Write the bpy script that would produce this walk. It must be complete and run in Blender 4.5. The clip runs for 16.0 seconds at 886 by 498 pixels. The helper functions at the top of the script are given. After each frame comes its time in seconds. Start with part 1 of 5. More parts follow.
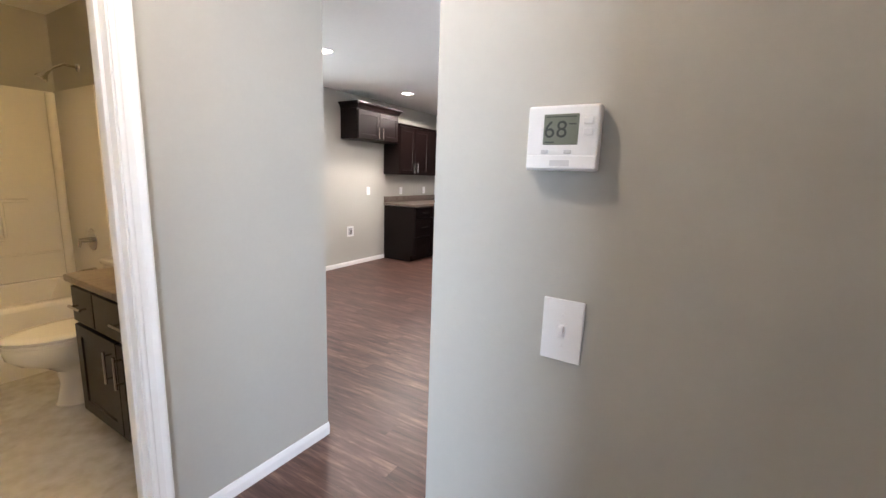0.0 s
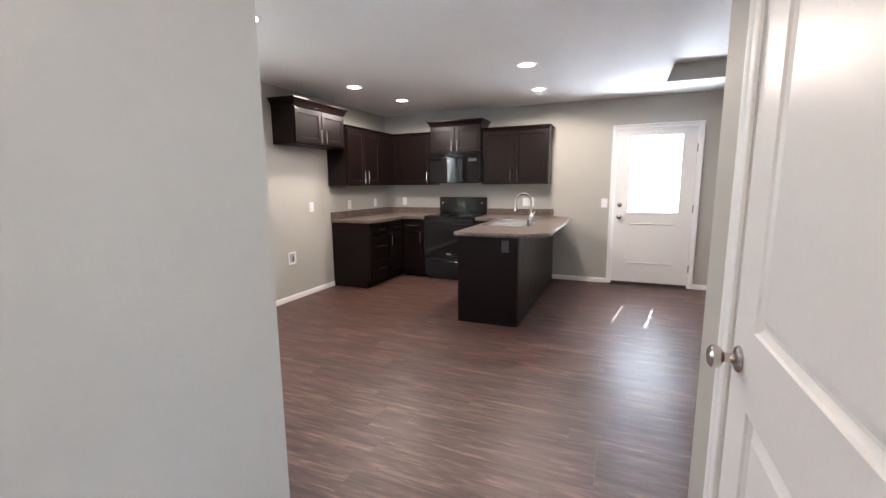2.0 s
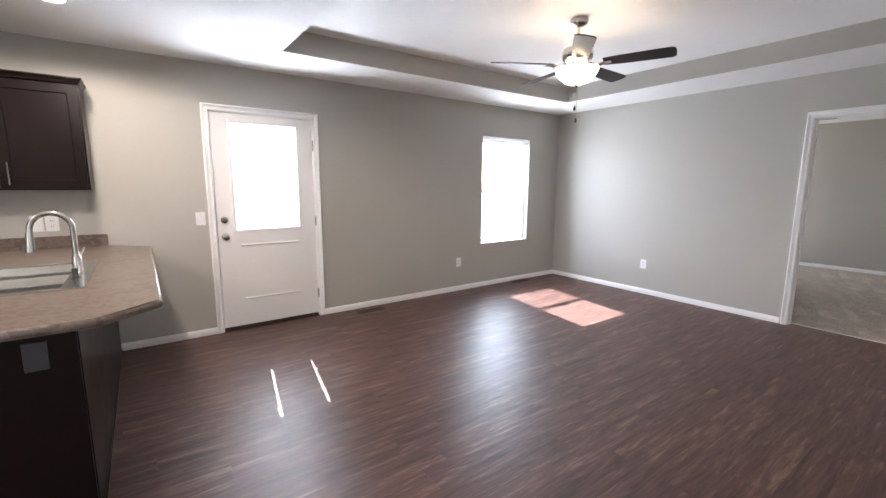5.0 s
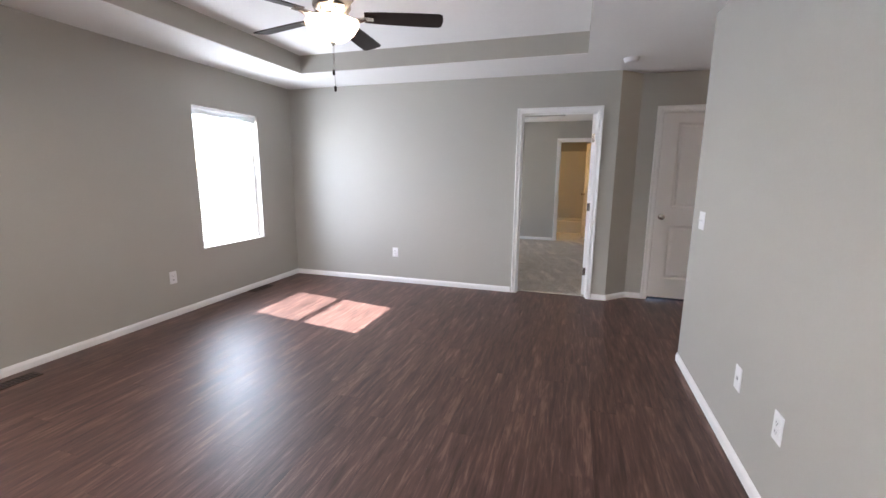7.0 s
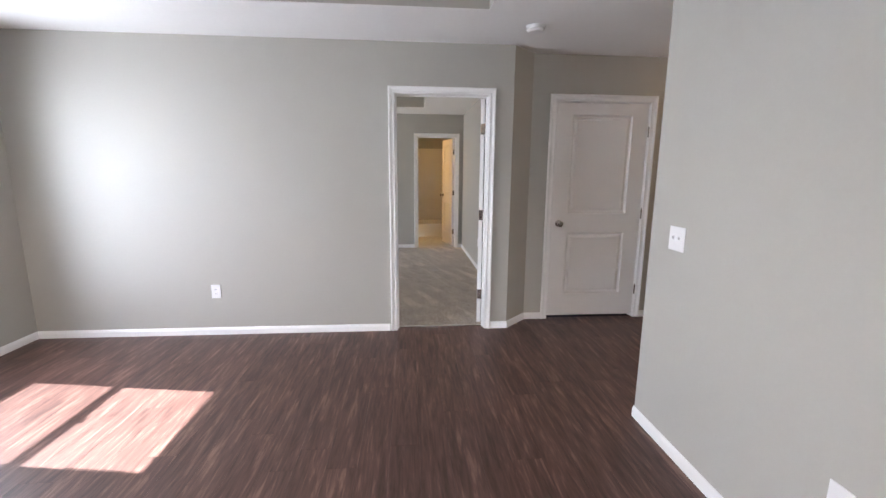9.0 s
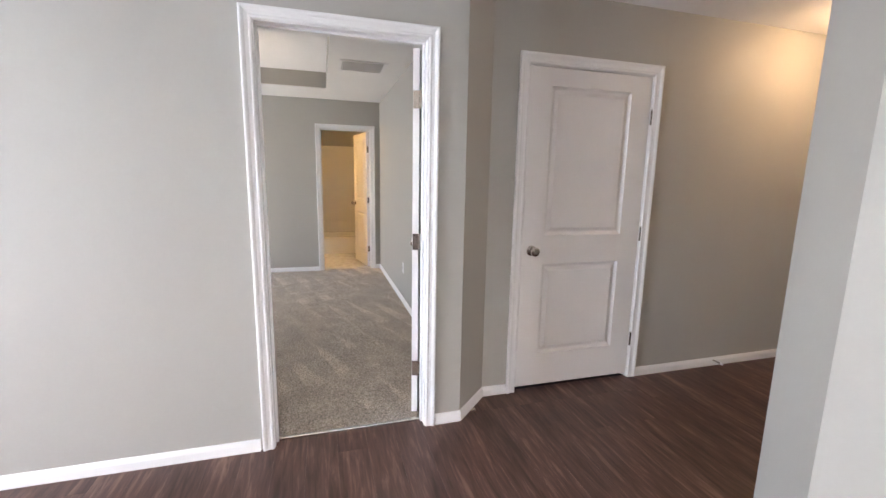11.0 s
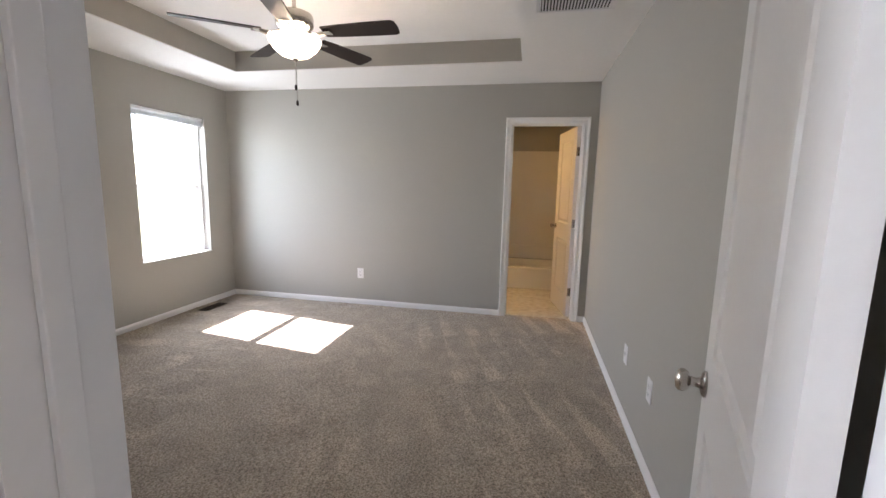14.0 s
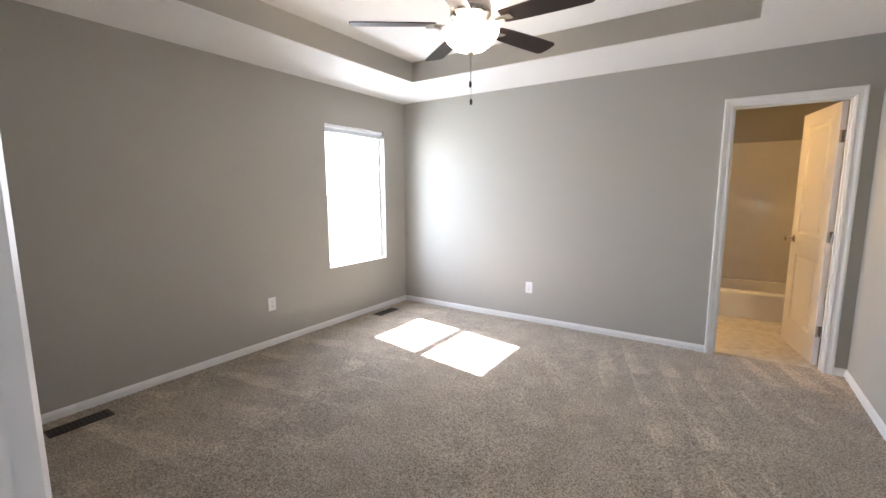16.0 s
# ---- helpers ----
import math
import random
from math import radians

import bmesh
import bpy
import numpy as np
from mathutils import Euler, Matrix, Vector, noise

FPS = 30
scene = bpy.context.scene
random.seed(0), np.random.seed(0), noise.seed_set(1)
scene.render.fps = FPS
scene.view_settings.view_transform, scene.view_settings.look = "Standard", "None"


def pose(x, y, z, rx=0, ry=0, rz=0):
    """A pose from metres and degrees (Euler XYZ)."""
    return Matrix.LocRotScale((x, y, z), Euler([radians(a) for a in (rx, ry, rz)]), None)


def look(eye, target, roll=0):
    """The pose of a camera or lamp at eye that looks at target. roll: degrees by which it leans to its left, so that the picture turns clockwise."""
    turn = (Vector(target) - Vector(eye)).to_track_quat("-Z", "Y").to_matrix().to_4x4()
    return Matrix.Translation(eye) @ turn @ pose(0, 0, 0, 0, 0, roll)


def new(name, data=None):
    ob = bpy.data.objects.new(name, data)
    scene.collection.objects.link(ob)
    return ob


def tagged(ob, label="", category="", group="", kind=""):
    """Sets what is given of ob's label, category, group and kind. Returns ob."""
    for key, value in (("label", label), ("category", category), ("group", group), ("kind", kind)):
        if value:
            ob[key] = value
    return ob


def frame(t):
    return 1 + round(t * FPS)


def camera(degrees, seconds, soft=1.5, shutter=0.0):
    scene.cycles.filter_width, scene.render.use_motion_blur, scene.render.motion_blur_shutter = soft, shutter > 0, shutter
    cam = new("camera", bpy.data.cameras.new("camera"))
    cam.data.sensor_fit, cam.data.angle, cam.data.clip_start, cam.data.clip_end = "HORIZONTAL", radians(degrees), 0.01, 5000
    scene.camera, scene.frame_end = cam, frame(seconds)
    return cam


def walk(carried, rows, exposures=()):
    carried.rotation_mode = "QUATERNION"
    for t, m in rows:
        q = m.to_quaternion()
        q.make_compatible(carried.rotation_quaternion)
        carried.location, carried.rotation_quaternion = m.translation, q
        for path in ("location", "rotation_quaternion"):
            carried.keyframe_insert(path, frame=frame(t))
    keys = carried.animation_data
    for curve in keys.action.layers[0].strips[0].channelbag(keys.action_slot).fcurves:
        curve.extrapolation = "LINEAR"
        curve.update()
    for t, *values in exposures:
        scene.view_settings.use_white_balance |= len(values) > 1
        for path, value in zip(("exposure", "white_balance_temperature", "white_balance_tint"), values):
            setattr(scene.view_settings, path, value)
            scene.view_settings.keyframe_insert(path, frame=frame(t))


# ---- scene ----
cam = camera(93.3, 16.0)
PATH = [
    (0, (-3.876, -6.731, 1.364), (-4.898, -5.047, 1.017), 2.0),
    (0.5, (-4.023, -6.576, 1.366), (-5.219, -5.011, 1.017), 1.2),
    (1, (-4.253, -6.438, 1.333), (-5.433, -4.859, 0.998), 0.8),
    (1.5, (-4.441, -6.286, 1.325), (-5.477, -4.604, 1.008), -0.1),
    (2, (-4.649, -6.065, 1.356), (-5.415, -4.242, 1.051), -0.5),
    (2.5, (-4.83, -5.845, 1.368), (-5.284, -3.92, 1.067), -0.4),
    (3, (-4.949, -5.591, 1.373), (-5.124, -3.621, 1.075), -0.3),
    (3.2, (-4.985, -5.459, 1.345), (-5.047, -3.48, 1.061), -0.4),
    (5.3, (-5.277, -4.205, 1.413), (-3.956, -2.737, 1.097), 0.5),
    (5.5, (-5.286, -4.157, 1.408), (-3.866, -2.785, 1.088), 0.6),
    (6, (-5.217, -4.027, 1.384), (-3.591, -2.908, 1.057), 0.6),
    (6.5, (-5.054, -3.845, 1.388), (-3.27, -3.007, 1.048), 0.6),
    (7, (-4.854, -3.624, 1.39), (-2.974, -3.041, 1.033), 0.5),
    (7.5, (-4.565, -3.471, 1.363), (-2.634, -3.103, 0.993), 0.5),
    (8, (-4.282, -3.307, 1.381), (-2.323, -3.145, 1.016), 0.4),
    (8.5, (-3.992, -3.167, 1.386), (-2.026, -3.192, 1.019), 0.4),
    (9, (-3.617, -3.136, 1.405), (-1.656, -3.297, 1.046), 0.4),
    (9.2, (-3.475, -3.122, 1.388), (-1.518, -3.344, 1.038), 0.6),
    (11.3, (-1.888, -3.3, 1.377), (0.001, -3.868, 1.053), 1.2),
    (11.5, (-1.75, -3.286, 1.382), (0.141, -3.856, 1.067), 1.4),
    (12, (-1.379, -3.32, 1.375), (0.534, -3.821, 1.075), 1.5),
    (12.5, (-1.045, -3.369, 1.384), (0.896, -3.732, 1.07), 1.5),
    (13, (-0.732, -3.437, 1.379), (1.237, -3.574, 1.057), 1.3),
    (13.5, (-0.468, -3.482, 1.386), (1.503, -3.362, 1.07), 1.3),
    (14, (-0.273, -3.515, 1.389), (1.665, -3.119, 1.095), 1.3),
    (14.5, (-0.141, -3.53, 1.403), (1.735, -2.898, 1.12), 1.0),
    (15, (-0.036, -3.455, 1.402), (1.762, -2.622, 1.126), 0.7),
    (15.5, (0.047, -3.337, 1.422), (1.754, -2.335, 1.137), 0.1),
    (16, (0.084, -3.277, 1.387), (1.734, -2.179, 1.115), -0.2),
]
walk(cam, [(t, look(eye, target, roll)) for t, eye, target, roll in PATH],
     exposures=[(0.0, 3.45, 5950, 15), (1.0, 3.35, 5950, 15), (1.5, 3.25, 6000, 15), (2.0, 3.1, 6050, 16), (3.0, 3.15, 6050, 16), (5.5, 3.05, 6150, 17), (8.0, 3.12, 6150, 18), (9.0, 3.25, 6150, 18), (11.5, 3.72, 6200, 18), (12.5, 3.65, 6250, 18), (13.0, 3.5, 6250, 18), (13.5, 3.35, 6250, 18), (14.0, 3.12, 6250, 19), (14.5, 3.3, 6200, 18), (15.5, 3.56, 6150, 18), (16.0, 3.56, 6150, 18)])

# ---- world, sun, large lights ----
SUN_WAY = Vector((-0.16, -1.0, -0.985)).normalized()
world = bpy.data.worlds.new("world")
scene.world = world
world.use_nodes = True
wn = world.node_tree.nodes
sky = wn.new("ShaderNodeTexSky")
sky.sky_type = "NISHITA"
sky.sun_disc = False
sky.sun_elevation = math.asin(-SUN_WAY.z)
sky.sun_rotation = math.atan2(-SUN_WAY.x, -SUN_WAY.y)
wn["Background"].inputs["Strength"].default_value = 0.10
world.node_tree.links.new(sky.outputs[0], wn["Background"].inputs["Color"])
sun = new("sun", bpy.data.lights.new("sun", "SUN"))
sun.data.energy, sun.data.angle, sun.data.color = 5.0, radians(0.5), (1.0, 0.96, 0.91)
sun.matrix_world = look((0, 6, 8), Vector((0, 6, 8)) + SUN_WAY)


def area_lamp(name, place, target, sx, sy, power, color):
    lamp = new(name, bpy.data.lights.new(name, "AREA"))
    lamp.data.shape, lamp.data.size, lamp.data.size_y = "RECTANGLE", sx, sy
    lamp.data.energy, lamp.data.color = power, color
    lamp.data.spread = radians(180)
    lamp.matrix_world = look(place, target)
    return lamp


def bulb(name, place, power, color, radius=0.04):
    lamp = new(name, bpy.data.lights.new(name, "POINT"))
    lamp.data.energy, lamp.data.color, lamp.data.shadow_soft_size = power, color, radius
    lamp.location = place
    return lamp


def downlight(name, place, power, color):
    lamp = new(name, bpy.data.lights.new(name, "SPOT"))
    lamp.data.energy, lamp.data.color, lamp.data.shadow_soft_size = power, color, 0.05
    lamp.data.spot_size, lamp.data.spot_blend = radians(172), 0.30
    lamp.location = place
    return lamp


DAY = (0.86, 0.93, 1.0)
WARM = (1.0, 0.68, 0.30)
SOFT = (1.0, 0.80, 0.58)
CANW = (1.0, 0.86, 0.70)
area_lamp("daylight_living", (-1.07, 0.34, 1.31), (-1.07, -1, 1.06), 0.86, 1.38, 14.0, DAY)
area_lamp("daylight_patio", (-4.25, 0.28, 1.46), (-4.25, -1, 1.20), 0.60, 0.95, 16.0, DAY)
area_lamp("daylight_west", (-8.52, -3.94, 1.32), (-7, -3.94, 1.05), 0.86, 1.38, 4.0, DAY)
# assumed source out of view, added to put bluish daylight on the hall walls
area_lamp("daylight_unseen_room", (-3.56, -8.75, 1.32), (-3.95, -7, 1.20), 0.84, 1.36, 13.0, (0.78, 0.89, 1.0))
area_lamp("daylight_bedroom", (3.42, 0.40, 1.335), (3.42, -1, 1.08), 0.86, 1.42, 7.2, DAY)
for cx, cy in ((-5.50, -2.02), (-7.44, -1.935), (-5.576, -0.943), (-7.31, -1.06), (-6.945, -3.87)):
    downlight("can_bulb", (cx, cy, 2.40), 8.0, CANW)
bulb("fan_bulb_living", (-2.49, -2.19, 2.248), 2.4, (1.0, 0.74, 0.48), 0.06)
bulb("fan_bulb_bedroom", (2.20, -2.056, 2.243), 6.4, (1.0, 0.80, 0.58), 0.06)
bulb("bath_bulb", (-5.95, -5.62, 1.90), 1.9, (1.0, 0.64, 0.21), 0.08)
bulb("ensuite_bulb", (5.2, -2.45, 1.90), 2.7, (1.0, 0.57, 0.16), 0.08)
bulb("entry_bulb", (-0.25, -6.55, 2.30), 0.95, (1.0, 0.62, 0.30), 0.06)
bulb("hall_bulb", (-4.62, -6.43, 2.30), 2.2, (1.0, 0.85, 0.68), 0.035)

# ---- materials ----


def material(name, color, rough=0.5, metal=0.0, scale=6.0, vary=0.06, fine=120.0, bump=0.0, bump_scale=200.0, coat=0.0, spec=0.5):
    """A paint, plastic or metal with slow and fine variation and relief, in world metres."""
    m = bpy.data.materials.new(name)
    m.use_nodes = True
    n, l = m.node_tree.nodes, m.node_tree.links
    b = n["Principled BSDF"]
    b.inputs["Metallic"].default_value = metal
    b.inputs["Coat Weight"].default_value = coat
    b.inputs["Specular IOR Level"].default_value = spec
    geo = n.new("ShaderNodeNewGeometry")
    slow, quick = n.new("ShaderNodeTexNoise"), n.new("ShaderNodeTexNoise")
    slow.inputs["Scale"].default_value, quick.inputs["Scale"].default_value = scale, fine
    slow.inputs["Detail"].default_value = quick.inputs["Detail"].default_value = 3
    for t in (slow, quick):
        l.new(geo.outputs["Position"], t.inputs["Vector"])
    add = n.new("ShaderNodeMath")
    add.operation = "ADD"
    l.new(slow.outputs[0], add.inputs[0])
    l.new(quick.outputs[0], add.inputs[1])
    ramp = n.new("ShaderNodeMapRange")
    ramp.inputs["From Min"].default_value, ramp.inputs["From Max"].default_value = 0.6, 1.4
    l.new(add.outputs[0], ramp.inputs["Value"])
    mix = n.new("ShaderNodeMix")
    mix.data_type = "RGBA"
    lo, hi = [max(0, c * (1 - vary)) for c in color], [min(1, c * (1 + vary)) for c in color]
    mix.inputs[6].default_value, mix.inputs[7].default_value = (*lo, 1), (*hi, 1)
    l.new(ramp.outputs[0], mix.inputs[0])
    l.new(mix.outputs[2], b.inputs["Base Color"])
    rr = n.new("ShaderNodeMapRange")
    rr.inputs["To Min"].default_value, rr.inputs["To Max"].default_value = rough * 0.85, min(1, rough * 1.15)
    l.new(slow.outputs[0], rr.inputs["Value"])
    l.new(rr.outputs[0], b.inputs["Roughness"])
    if bump:
        tex = n.new("ShaderNodeTexNoise")
        tex.inputs["Scale"].default_value, tex.inputs["Detail"].default_value = bump_scale, 4
        l.new(geo.outputs["Position"], tex.inputs["Vector"])
        bn = n.new("ShaderNodeBump")
        bn.inputs["Strength"].default_value, bn.inputs["Distance"].default_value = bump, 0.003
        l.new(tex.outputs[0], bn.inputs["Height"])
        l.new(bn.outputs[0], b.inputs["Normal"])
    return m


def glow(name, color, strength):
    m = bpy.data.materials.new(name)
    m.use_nodes = True
    b = m.node_tree.nodes["Principled BSDF"]
    b.inputs["Base Color"].default_value = (0.9, 0.88, 0.84, 1)
    b.inputs["Emission Color"].default_value = (*color, 1)
    b.inputs["Emission Strength"].default_value = strength
    return m


def glass_material(name):
    m = bpy.data.materials.new(name)
    m.use_nodes = True
    n, l = m.node_tree.nodes, m.node_tree.links
    clear, gloss, fres, mix = n.new("ShaderNodeBsdfTransparent"), n.new("ShaderNodeBsdfGlossy"), n.new("ShaderNodeLayerWeight"), n.new("ShaderNodeMixShader")
    clear.inputs["Color"].default_value = (0.96, 0.98, 0.97, 1)
    gloss.inputs["Roughness"].default_value = 0.01
    rise, ease = n.new("ShaderNodeMath"), n.new("ShaderNodeMath")
    rise.operation, ease.operation = "POWER", "MULTIPLY_ADD"
    rise.inputs[1].default_value = 5.0
    ease.inputs[1].default_value, ease.inputs[2].default_value = 0.9, 0.04
    l.new(fres.outputs["Facing"], rise.inputs[0])
    l.new(rise.outputs[0], ease.inputs[0])
    l.new(ease.outputs[0], mix.inputs[0])
    l.new(clear.outputs[0], mix.inputs[1])
    l.new(gloss.outputs[0], mix.inputs[2])
    l.new(mix.outputs[0], n["Material Output"].inputs["Surface"])
    return m


def plank_material():
    """Dark walnut vinyl plank: streaks along the board, each board its own tone."""
    m = bpy.data.materials.new("walnut_plank")
    m.use_nodes = True
    n, l = m.node_tree.nodes, m.node_tree.links
    b = n["Principled BSDF"]
    geo, info = n.new("ShaderNodeNewGeometry"), n.new("ShaderNodeObjectInfo")
    shift = n.new("ShaderNodeVectorMath")
    shift.operation = "MULTIPLY_ADD"
    comb = n.new("ShaderNodeCombineXYZ")
    for k in range(3):
        l.new(info.outputs["Random"], comb.inputs[k])
    shift.inputs[1].default_value = (37.0, 19.0, 53.0)
    l.new(comb.outputs[0], shift.inputs[0])
    l.new(geo.outputs["Position"], shift.inputs[2])

    def streak(sx, sy, detail, rough):
        mp = n.new("ShaderNodeMapping")
        mp.inputs["Scale"].default_value = (sx, sy, 1)
        l.new(shift.outputs[0], mp.inputs["Vector"])
        t = n.new("ShaderNodeTexNoise")
        t.inputs["Scale"].default_value, t.inputs["Detail"].default_value, t.inputs["Roughness"].default_value = 1, detail, rough
        t.inputs["Distortion"].default_value = 0.6
        l.new(mp.outputs[0], t.inputs["Vector"])
        return t
    broad, mid, fine = streak(2.0, 15, 3, 0.6), streak(4.2, 46, 4, 0.65), streak(9, 260, 2, 0.6)
    ramp = n.new("ShaderNodeValToRGB")
    e = ramp.color_ramp.elements
    e[0].position, e[0].color = 0.38, (0.040, 0.0195, 0.0150, 1)
    e[1].position, e[1].color = 0.68, (0.24, 0.142, 0.110, 1)
    mid_el = ramp.color_ramp.elements.new(0.54)
    mid_el.color = (0.103, 0.0525, 0.0405, 1)
    s1 = n.new("ShaderNodeMath")
    s1.operation = "MULTIPLY_ADD"
    s1.inputs[1].default_value = 0.45
    l.new(broad.outputs[0], s1.inputs[0])
    s2 = n.new("ShaderNodeMath")
    s2.operation = "MULTIPLY_ADD"
    s2.inputs[1].default_value = 0.55
    l.new(mid.outputs[0], s2.inputs[0])
    s3 = n.new("ShaderNodeMapRange")
    s3.inputs["To Min"].default_value, s3.inputs["To Max"].default_value = -0.02, 0.02
    l.new(info.outputs["Random"], s3.inputs["Value"])
    l.new(s3.outputs[0], s2.inputs[2])
    l.new(s2.outputs[0], s1.inputs[2])
    l.new(s1.outputs[0], ramp.inputs["Fac"])
    l.new(ramp.outputs["Color"], b.inputs["Base Color"])
    rr = n.new("ShaderNodeMapRange")
    rr.inputs["To Min"].default_value, rr.inputs["To Max"].default_value = 0.33, 0.50
    l.new(fine.outputs[0], rr.inputs["Value"])
    l.new(rr.outputs[0], b.inputs["Roughness"])
    bn = n.new("ShaderNodeBump")
    bn.inputs["Strength"].default_value, bn.inputs["Distance"].default_value = 0.22, 0.001
    l.new(fine.outputs[0], bn.inputs["Height"])
    l.new(bn.outputs[0], b.inputs["Normal"])
    return m


def carpet_material():
    m = bpy.data.materials.new("greige_carpet")
    m.use_nodes = True
    n, l = m.node_tree.nodes, m.node_tree.links
    b = n["Principled BSDF"]
    b.inputs["Roughness"].default_value = 0.95
    b.inputs["Specular IOR Level"].default_value = 0.1
    b.inputs["Sheen Weight"].default_value = 0.25
    geo = n.new("ShaderNodeNewGeometry")
    tuft, warp, smear = n.new("ShaderNodeTexNoise"), n.new("ShaderNodeTexNoise"), n.new("ShaderNodeTexNoise")
    tuft.inputs["Scale"].default_value, tuft.inputs["Detail"].default_value = 105, 6
    warp.inputs["Scale"].default_value, warp.inputs["Detail"].default_value = 3.5, 2
    l.new(geo.outputs["Position"], tuft.inputs["Vector"])
    l.new(geo.outputs["Position"], warp.inputs["Vector"])
    bend = n.new("ShaderNodeVectorMath")
    bend.operation = "MULTIPLY_ADD"
    bend.inputs[1].default_value = (0.07, 0.07, 0)
    l.new(warp.outputs["Color"], bend.inputs[0])
    l.new(geo.outputs["Position"], bend.inputs[2])

    def calc(op, x, y):
        k = n.new("ShaderNodeMath")
        k.operation = op
        for i, v in enumerate((x, y)):
            if isinstance(v, (int, float)):
                k.inputs[i].default_value = v
            elif v is not None:
                l.new(v, k.inputs[i])
        return k.outputs[0]

    def ranged(v, a, b2, c, d):
        k = n.new("ShaderNodeMapRange")
        for i, q in enumerate((a, b2, c, d)):
            k.inputs[1 + i].default_value = q
        l.new(v, k.inputs[0])
        return k.outputs[0]
    def wedges(turn, f_along, f_across, phase):
        """Vacuum strokes: wedges that widen along the pull, side by side in rows."""
        mp = n.new("ShaderNodeMapping")
        mp.inputs["Rotation"].default_value = (0, 0, radians(turn))
        l.new(bend.outputs[0], mp.inputs["Vector"])
        split = n.new("ShaderNodeSeparateXYZ")
        l.new(mp.outputs[0], split.inputs[0])
        along = calc("FRACT", calc("ADD", calc("MULTIPLY", split.outputs["X"], f_along), phase), None)
        across = calc("FRACT", calc("MULTIPLY", split.outputs["Y"], f_across), None)
        return ranged(calc("SUBTRACT", calc("MULTIPLY", along, 0.62), across), -0.06, 0.06, 0.0, 1.0)
    smear.inputs["Scale"].default_value, smear.inputs["Detail"].default_value = 1.6, 4
    l.new(geo.outputs["Position"], smear.inputs["Vector"])
    where = ranged(smear.outputs[0], 0.45, 0.58, 0.12, 1.0)
    place = n.new("ShaderNodeSeparateXYZ")
    l.new(geo.outputs["Position"], place.inputs[0])
    south = calc("MULTIPLY", wedges(163, 1.05, 4.4, 0.63), ranged(place.outputs["Y"], -2.7, -2.3, 1.0, 0.0))
    north = calc("MULTIPLY", wedges(82, 0.80, 2.4, 0.0), ranged(place.outputs["Y"], -1.7, -1.2, 0.0, 1.0))
    stroke = calc("MULTIPLY", calc("ADD", south, north), where)
    scuff = n.new("ShaderNodeTexNoise")
    scuff.inputs["Scale"].default_value, scuff.inputs["Detail"].default_value = 4.5, 3
    l.new(bend.outputs[0], scuff.inputs["Vector"])
    pile = calc("ADD", calc("MULTIPLY", stroke, 0.32), ranged(scuff.outputs[0], 0.42, 0.58, 0.90, 1.05))
    r1 = n.new("ShaderNodeValToRGB")
    r1.color_ramp.elements[0].position, r1.color_ramp.elements[0].color = 0.34, (0.180, 0.143, 0.107, 1)
    r1.color_ramp.elements[1].position, r1.color_ramp.elements[1].color = 0.66, (0.56, 0.48, 0.382, 1)
    l.new(tuft.outputs[0], r1.inputs["Fac"])
    mul = n.new("ShaderNodeVectorMath")
    mul.operation = "SCALE"
    l.new(r1.outputs["Color"], mul.inputs[0])
    l.new(pile, mul.inputs["Scale"])
    l.new(mul.outputs[0], b.inputs["Base Color"])
    bn = n.new("ShaderNodeBump")
    bn.inputs["Strength"].default_value, bn.inputs["Distance"].default_value = 0.9, 0.006
    l.new(tuft.outputs[0], bn.inputs["Height"])
    l.new(bn.outputs[0], b.inputs["Normal"])
    return m


def vein_material(name, base, vein, scale, rough, width=0.06):
    """Stone or laminate with drifting veins and speckle."""
    m = bpy.data.materials.new(name)
    m.use_nodes = True
    n, l = m.node_tree.nodes, m.node_tree.links
    b = n["Principled BSDF"]
    geo = n.new("ShaderNodeNewGeometry")
    t = n.new("ShaderNodeTexNoise")
    t.inputs["Scale"].default_value, t.inputs["Detail"].default_value, t.inputs["Distortion"].default_value = scale, 6, 1.2
    l.new(geo.outputs["Position"], t.inputs["Vector"])
    s = n.new("ShaderNodeTexNoise")
    s.inputs["Scale"].default_value, s.inputs["Detail"].default_value = scale * 14, 3
    l.new(geo.outputs["Position"], s.inputs["Vector"])
    ramp = n.new("ShaderNodeValToRGB")
    e = ramp.color_ramp.elements
    e[0].position, e[0].color = 0.5 - width, (*base, 1)
    e[1].position, e[1].color = 0.5 + width * 2, (*[0.5 * (p + q) for p, q in zip(base, vein)], 1)
    ramp.color_ramp.elements.new(0.5).color = (*vein, 1)
    l.new(t.outputs[0], ramp.inputs["Fac"])
    mix = n.new("ShaderNodeMix")
    mix.data_type = "RGBA"
    mix.blend_type = "OVERLAY"
    mix.inputs[0].default_value = 0.55
    l.new(ramp.outputs["Color"], mix.inputs[6])
    l.new(s.outputs[0], mix.inputs[7])
    l.new(mix.outputs[2], b.inputs["Base Color"])
    b.inputs["Roughness"].default_value = rough
    return m


